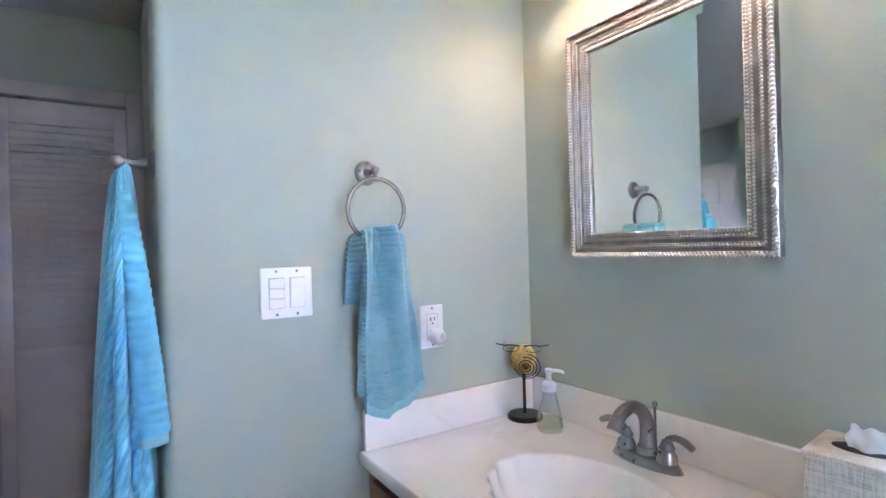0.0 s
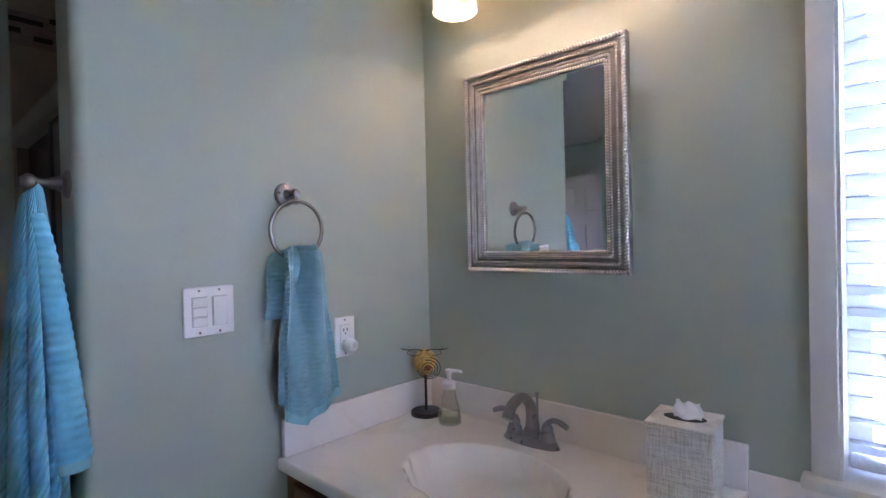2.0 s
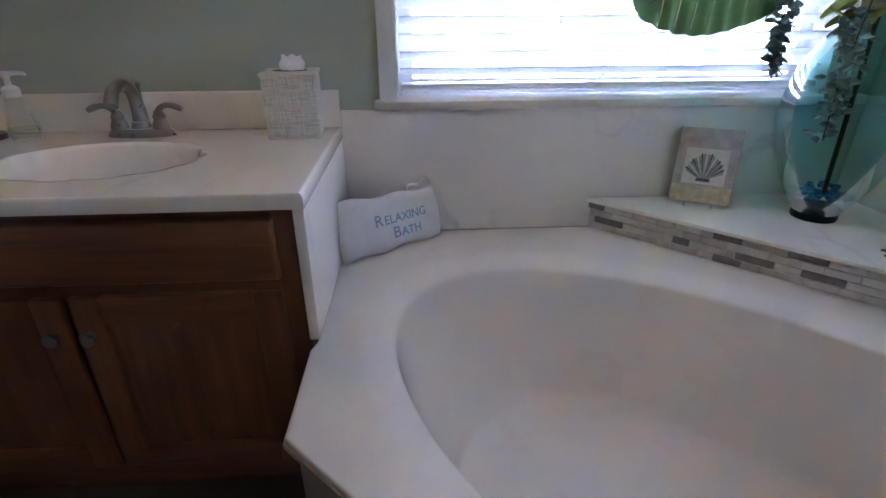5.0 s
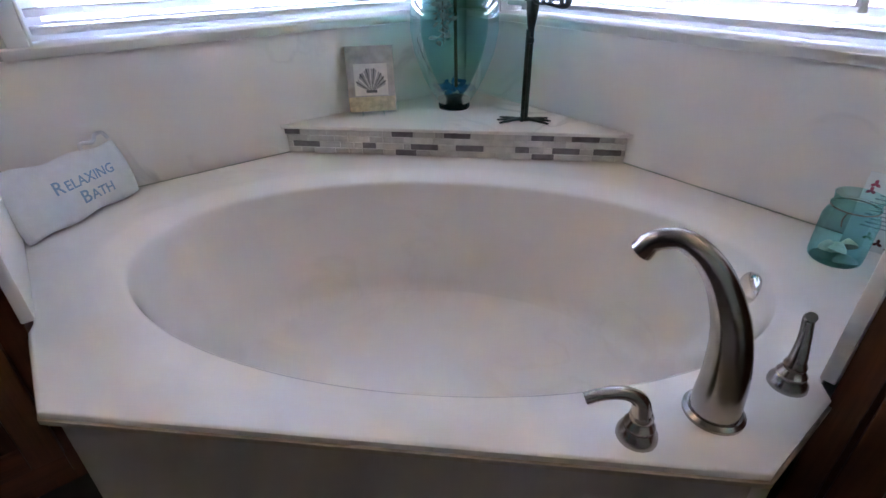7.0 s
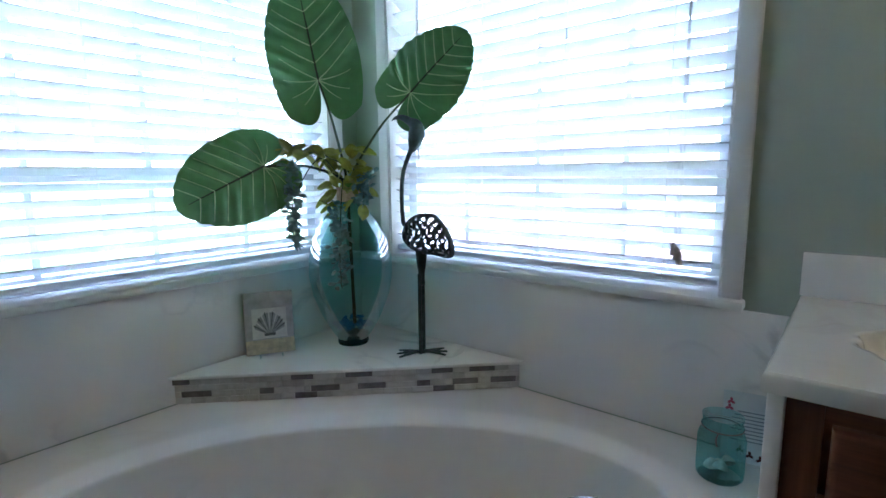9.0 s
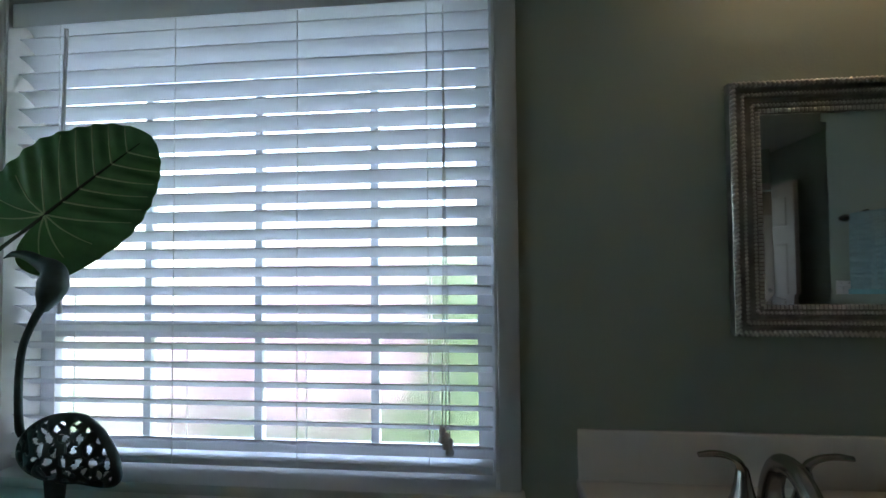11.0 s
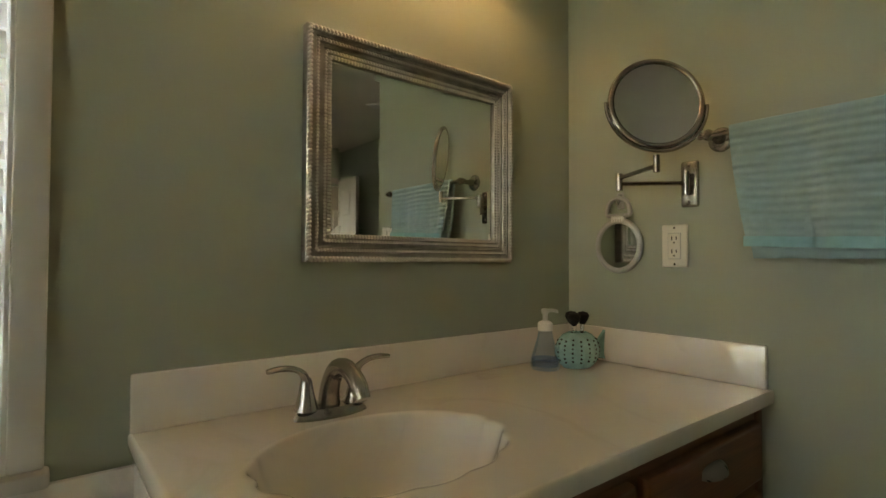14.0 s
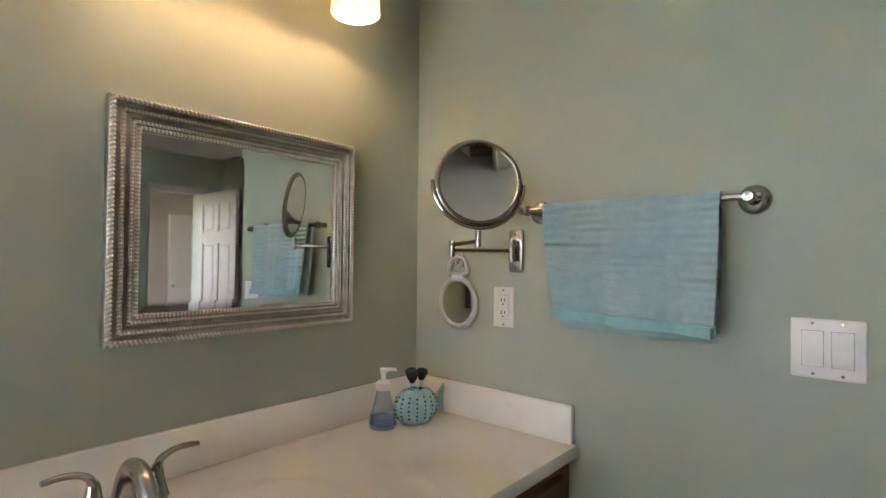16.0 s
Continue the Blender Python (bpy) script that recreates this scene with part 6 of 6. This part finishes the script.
def lettering(text, size, left, base, parent, mat):
    """Raised letters laid on the pillow's curved front; returns where the line ends."""
    cu = bpy.data.curves.new("text", "FONT")
    cu.body, cu.size, cu.extrude, cu.offset = text, size, 0.0005, 0.0004
    ob = bpy.data.objects.new("text", cu)
    scene.collection.objects.link(ob)
    bpy.context.view_layer.update()
    me = bpy.data.meshes.new_from_object(ob.evaluated_get(bpy.context.evaluated_depsgraph_get()))
    bpy.data.objects.remove(ob)
    for v in me.vertices:
        x, z = left + v.co.x, base + v.co.y
        s, t = x / 0.168, (z - 0.076) / 0.076
        th = 0.034 * (max(0, 1 - s ** 4) ** 0.5) * (max(0, 1 - t ** 4) ** 0.5)
        v.co = Vector((x, -th - 0.0012 - (0.0006 if v.co.z > 0 else 0), z))
    me.materials.clear()
    me.materials.append(mat)
    o = new("lettering", me)
    o.parent = parent
    tagged(o, "blue embroidered lettering")
    return max(v.co.x for v in me.vertices)


xe = lettering("R", 0.044, -0.070, 0.078, pw, INK)
lettering("ELAXING", 0.034, xe + 0.003, 0.078, pw, INK)
xe = lettering("B", 0.044, -0.018, 0.036, pw, INK)
lettering("ATH", 0.034, xe + 0.003, 0.036, pw, INK)

# ---- jar and care card on the tub deck ----
AQJ = thin_glass("aqua_jar_glass", (0.55, 0.85, 0.86))
jr = thing("glass_jar", at(-0.152, -1.389, TD), "aqua canning jar with shells inside on the tub deck", "jar")
jo = [(0, 0.0), (0.044, 0.0), (0.049, 0.006), (0.050, 0.02), (0.050, 0.095), (0.046, 0.108), (0.040, 0.117), (0.040, 0.121), (0.044, 0.124), (0.040, 0.129), (0.042, 0.143), (0.043, 0.147)]
part("glass_body", lathe(jo, 36), AQJ, jr, "aqua pressed glass", 70)
part("wire_bail", merge(tube([(0.0425 * math.cos(2 * math.pi * k / 28), 0.0425 * math.sin(2 * math.pi * k / 28), 0.1205) for k in range(28)], 0.0014, 6, True), tube(smooth_path([(-0.043, 0, 0.121), (-0.056, 0.002, 0.111), (-0.052, 0, 0.093)], 4), 0.0014, 6)), DARKNICKEL, jr)
SHELLW = material("white_shell", (0.70, 0.66, 0.58), 0.5, 0, 0.15, 60)
for k in range(4):
    part("sea_shell", moved(lathe([(0, 0.02), (0.006, 0.016), (0.014, 0.008), (0.018, 0.0), (0.008, -0.003), (0, -0.003)], 12), at(0.016 * math.cos(k * 1.7), 0.016 * math.sin(k * 1.7), 0.014 + 0.006 * k, 40 * k, 25 * k - 30)), SHELLW, jr)
cc = thing("care_card", at(-0.058, -1.435, TD, -80), "white printed card with small flowers beside the jar", "card")
cm = at(0, 0, 0, 0, -14)
CARDP = material("card_paper", (0.74, 0.75, 0.76), 0.7, 0, 0.03, 30)
part("card_sheet", moved(box((-0.062, 0, 0), (0.062, 0.002, 0.165), 0.0005, 1), cm), CARDP, cc)
INKG = material("grey_print", (0.30, 0.33, 0.36), 0.8)
for k in range(9):
    wln = 0.03 + 0.012 * ((k * 7) % 3) / 2
    part("print_line", moved(box((-wln, -0.0008, 0.118 - 0.0085 * k), (wln, -0.0003, 0.1205 - 0.0085 * k)), cm), INKG, cc)
PINKI = material("pink_print", (0.45, 0.10, 0.16), 0.8)
GRNI = material("green_print", (0.07, 0.20, 0.09), 0.8)
REDI = material("dark_red_print", (0.10, 0.02, 0.02), 0.8)
for px_, pz_, mt_ in ((-0.045, 0.140, PINKI), (-0.048, 0.125, PINKI), (0.045, 0.14, GRNI), (0.04, 0.125, GRNI), (0.0, 0.02, REDI), (0.022, 0.014, REDI), (-0.02, 0.03, GRNI)):
    for j in range(3):
        part("printed_petal", moved(small_leaf(at(px_, -0.0006, pz_, 0, 90) @ Matrix.Rotation(2.1 * j, 4, "Z"), 0.010, 0.006), cm), mt_, cc)

# ---- far side: closet, doors, ceiling fan ----
CLOS = material("bronze_obscure_glass", (0.085, 0.066, 0.054), 0.22, 0, 0.15, 6, 0.25, 90)


def casing(name, m, w, h):
    """Door casing of flat boards; the opening runs from x = 0 to w."""
    c = thing(name, m, "painted door casing", "door casing", "", "structure")
    part("casing_side", box((-0.065, -0.018, 0), (0, 0, h + 0.065), 0.004), DOORP, c)
    part("casing_side", box((w, -0.018, 0), (w + 0.065, 0, h + 0.065), 0.004), DOORP, c)
    part("casing_head", box((0.0005, -0.0175, h), (w - 0.0005, 0, h + 0.0645), 0.004), DOORP, c)
    return c


cw_ = CLO[1] - CLO[0]
SHY = -0.90
cl = thing("shower_enclosure", at(CLO[0], SHY, 0), "bronze framed sliding shower doors with dark obscure glass", "shower door", "", "structure")
part("door_panel", box((0.035, 0.012, 0.16), (0.60, 0.020, 1.745)), CLOS, cl, "dark obscure glass panel")
part("door_panel", box((0.545, -0.012, 0.16), (cw_ - 0.03, -0.004, 1.745)), CLOS, cl, "dark obscure glass panel")
part("header_rail", prism([(0, -0.034), (cw_, -0.034), (cw_, 0.03), (0, 0.03)], 1.735, 1.805, 0.010), BRONZE, cl, "bronze header rail")
part("side_jamb", box((0, -0.022, 0.155), (0.034, 0.026, 1.734), 0.003), BRONZE, cl)
part("side_jamb", box((cw_ - 0.03, -0.022, 0.155), (cw_, 0.026, 1.734), 0.003), BRONZE, cl)
part("bottom_track", box((0, -0.03, 0.12), (cw_, 0.03, 0.155), 0.004), BRONZE, cl)
part("panel_edge", box((0.545, -0.0165, 0.16), (0.565, -0.0125, 1.734)), DARKHOLE, cl)
part("towel_bar", merge(tube([(0.05, -0.05, 1.03), (0.50, -0.05, 1.03)], 0.008, 10), tube([(0.07, 0.012, 1.03), (0.07, -0.05, 1.03)], 0.006, 8), tube([(0.48, 0.012, 1.03), (0.48, -0.05, 1.03)], 0.006, 8)), BRONZE, cl)
single("shower_curb", box((CLO[0], SHY - 0.035, 0), (CLO[1], SHY + 0.08, 0.12), 0.004), SHOWER, A, "beige tiled curb under the shower doors", "curb", "", "structure")
WF = Matrix.Translation((WESTX, 0, 0)) @ Matrix.Rotation(radians(90), 4, "Z")
casing("door_casing_1", WF @ at(LOUV[0], 0, 0), LOUV[1] - LOUV[0], DH)
casing("door_casing_2", WF @ at(DRW[0], 0, 0), DRW[1] - DRW[0], DH)


def louver_leaf(m, w, h):
    d = thing("louver_door", m, "closed taupe louvered bifold closet door", "door", "closet door leaves", "structure")
    st = 0.055
    part("stile", box((0.002, 0.012, 0.01), (st, 0.04, h), 0.002), DOORP, d)
    part("stile", box((w - st, 0.012, 0.01), (w - 0.002, 0.04, h), 0.002), DOORP, d)
    for z0, z1 in ((0.01, 0.14), (0.885, 0.985), (h - 0.11, h)):
        part("rail", box((st, 0.0125, z0), (w - st, 0.0395, z1)), DOORP, d)
    base = None
    for z0, z1 in ((0.14, 0.885), (0.985, h - 0.11)):
        n = int((z1 - z0) / 0.0315)
        for k in range(n):
            mm = at((0), 0.026, z0 + (k + 0.5) * (z1 - z0) / n) @ Matrix.Rotation(radians(74), 4, "X")
            if base is None:
                base = part("slat", box((st, -0.0175, -0.003), (w - st, 0.0175, 0.003)), DOORP, d)
                base.matrix_basis = mm
            else:
                share("slat", base, d, mm)
    return d


hw = (LOUV[1] - LOUV[0]) / 2
louver_leaf(WF @ at(LOUV[0], 0, 0), hw, DH - 0.01)
louver_leaf(WF @ at(LOUV[0] + hw, 0, 0), hw, DH - 0.01)


def six_panel(m, w, label):
    d = thing("panel_door", m, label, "door", "", "structure")
    fr = [box((0, 0, 0.01), (0.11, 0.035, 2.03)), box((w - 0.11, 0, 0.01), (w, 0.035, 2.03)), box((w / 2 - 0.05, 0.0005, 0.22), (w / 2 + 0.05, 0.0345, 1.92))]
    for z0, z1 in ((0.01, 0.22), (0.72, 0.90), (1.52, 1.64), (1.92, 2.03)):
        fr.append(box((0.11, 0.0003, z0), (w - 0.11, 0.0347, z1)))
    part("door_frame", merge(*fr), DOORT, d)
    for z0, z1 in ((0.22, 0.72), (0.90, 1.52), (1.64, 1.92)):
        for a, b in ((0.11, w / 2 - 0.05), (w / 2 + 0.05, w - 0.11)):
            bm = box((a, 0.010, z0), (b, 0.025, z1))
            up = box((a + 0.02, 0.004, z0 + 0.02), (b - 0.02, 0.031, z1 - 0.02), 0.005, 1)
            part("panel", merge(bm, up), DOORT, d)
    part("knob", merge(*[moved(lathe([(0, 0.055), (0.018, 0.052), (0.026, 0.04), (0.020, 0.028), (0.010, 0.02), (0.010, 0.006), (0.026, 0.004), (0.026, 0)], 18), at(w - 0.06, 0.035 * (s < 0) , 0.95, 0, 90 * s)) for s in (1, -1)]), DARKNICKEL, d)
    return d


six_panel(at(WESTX + 0.03, DRW[0] - 0.03, 0), 0.80, "open taupe-white six-panel door standing against the passage wall")
six_panel(at(-6.93, -5.34, 0, 90), 0.80, "taupe-white six-panel door at the end of the hall")

fan = thing("ceiling_fan", at(-1.74, -3.42, CEIL), "ceiling fan with a lit glass bowl and pale blades", "ceiling fan")
part("canopy", lathe([(0, 0), (0.06, 0), (0.055, -0.03), (0.02, -0.045), (0.014, -0.05), (0.014, -0.10), (0.07, -0.12), (0.09, -0.15), (0.08, -0.19), (0, -0.19)], 24), WHITEP, fan)
for k in range(5):
    part("blade", moved(sheet(lambda u, v: Vector((0.10 + 0.32 * u, (v - 0.5) * (0.10 + 0.03 * u), 0.012 * (v - 0.5))), 6, 4, 0.006), at(0, 0, -0.155, 72 * k)), SLAT, fan)
FANGLOW = bpy.data.materials.new("lit_fan_bowl")
FANGLOW.use_nodes = True
FANGLOW.node_tree.nodes["Principled BSDF"].inputs["Emission Color"].default_value = (1.0, 0.75, 0.45, 1)
FANGLOW.node_tree.nodes["Principled BSDF"].inputs["Emission Strength"].default_value = FAN_GLOW
part("light_bowl", lathe([(0.075, -0.19), (0.085, -0.21), (0.075, -0.245), (0.04, -0.268), (0, -0.275)], 24), FANGLOW, fan, "lit frosted glass bowl")

# ---- garden outside the windows ----
rnd = random.Random(21)
BUSH = material("shrub_leaves", (0.06, 0.11, 0.04), 0.7, 0, 0.4, 6)
HEDGE = material("hedge_leaves", (0.13, 0.19, 0.09), 0.7, 0, 0.35, 5)
PINKF = material("pink_blossom", (0.40, 0.29, 0.35), 0.7, 0, 0.3, 9)


def shrub(x, y, r, h, name, label, mat, n):
    s = thing(name, at(x, y, -0.35), label, "shrub", "garden shrubs")
    stems = [tube([(0, 0, 0), (r * 0.3 * math.cos(k * 1.3), r * 0.3 * math.sin(k * 1.3), h * 0.5), (r * 0.6 * math.cos(k * 1.3 + 0.3), r * 0.6 * math.sin(k * 1.3 + 0.3), h * 0.85)], [0.03, 0.02, 0.008], 6) for k in range(5)]
    part("stems", merge(*stems), STEM, s)
    vs, fs_ = [], []
    for k in range(n):
        a, b = rnd.uniform(0, 6.28), math.acos(rnd.uniform(-0.6, 1))
        q = rnd.uniform(0.55, 1.0) * (1 + 0.18 * math.sin(3 * a + 2 * b))
        c = Vector((r * q * math.sin(b) * math.cos(a), r * q * math.sin(b) * math.sin(a), h * 0.55 + h * 0.45 * q * math.cos(b)))
        e = Euler((rnd.uniform(0, 6), rnd.uniform(0, 6), rnd.uniform(0, 6))).to_matrix()
        i = len(vs)
        sz = 0.06
        vs += [c + e @ Vector(p) for p in ((-sz, 0, 0), (0, sz * 0.55, 0.01), (sz, 0, 0), (0, -sz * 0.55, 0.01))]
        fs_.append((i, i + 1, i + 2, i + 3))
    me = bpy.data.meshes.new("foliage")
    me.from_pydata(vs, [], fs_)
    me.materials.append(mat)
    o = new("foliage", me)
    o.parent = s
    o["kind"] = "stuff"


shrub(2.6, -0.1, 0.8, 2.05, "flowering_shrub", "pink flowering shrub outside the window", PINKF, 1400)
shrub(2.9, 1.2, 0.9, 1.5, "flowering_shrub", "pink flowering shrub outside the window", PINKF, 1400)
shrub(3.0, -0.8, 0.8, 1.75, "garden_shrub", "green leafy shrub on the lawn", BUSH, 1400)
shrub(4.7, 0.6, 1.2, 2.5, "garden_shrub", "tall light green hedge shrub beyond the lawn", HEDGE, 2600)
shrub(4.9, -1.3, 1.2, 2.35, "garden_shrub", "tall light green hedge shrub beyond the lawn", HEDGE, 2600)
shrub(4.6, -3.1, 1.1, 2.2, "garden_shrub", "tall light green hedge shrub beyond the lawn", HEDGE, 2200)
shrub(-0.6, 3.6, 0.9, 1.4, "garden_shrub", "green leafy shrub on the lawn", BUSH, 1400)

# ---- tiles on the west wall of the shower ----
st_ = thing("shower_wall_tiles", at(CLO[0], 0, 0), "beige shower tiles with a slate mosaic band", "wall tile", "", "structure")
GROUT_D = material("tan_grout", (0.24, 0.20, 0.155), 0.9, 0, 0.06, 60, 0.2, 200)
TILE_P = material("brown_glass_mosaic", (0.07, 0.055, 0.05), 0.2, 0, 0.2, 40)
TILE_R = material("rose_stone_mosaic", (0.27, 0.20, 0.175), 0.35, 0, 0.15, 40)
part("grout_bed", box((-0.011, SHF + 0.002, 0.0), (-0.006, -0.021, CEIL - 0.002)), GROUT_D, st_)
BAND0, BAND1 = 2.125, 2.245
rows_ = [(0.125 + 0.333 * k, 0.125 + 0.333 * (k + 1)) for k in range(6)] + [(BAND1, CEIL - 0.004)]
cols_ = [(SHF, SHF + 0.30), (SHF + 0.30, SHF + 0.60), (SHF + 0.60, -0.021)]
for z0, z1 in rows_:
    for y0, y1 in cols_:
        part("tile", box((-0.006, y0 + 0.002, z0 + 0.002), (0.0, y1 - 0.002, min(z1, BAND0 if z0 < BAND0 else z1) - 0.002), 0.001, 1), SHOWER, st_)
rnd = random.Random(31)
mrh = (BAND1 - BAND0) / 6
for r in range(6):
    y = SHF + rnd.uniform(-0.05, 0.0)
    k = r % 2
    while y < -0.03:
        w = rnd.choice((0.06, 0.085, 0.11))
        a_, b_ = max(y, SHF) + 0.0012, min(y + w, -0.022) - 0.0012
        if b_ - a_ > 0.01:
            part("mosaic_tile", box((-0.006, a_, BAND0 + r * mrh + 0.0012), (0.001, b_, BAND0 + (r + 1) * mrh - 0.0012), 0.0006, 1), TILE_P if k % 3 == 0 else TILE_R, st_)
        y += w
        k += 1
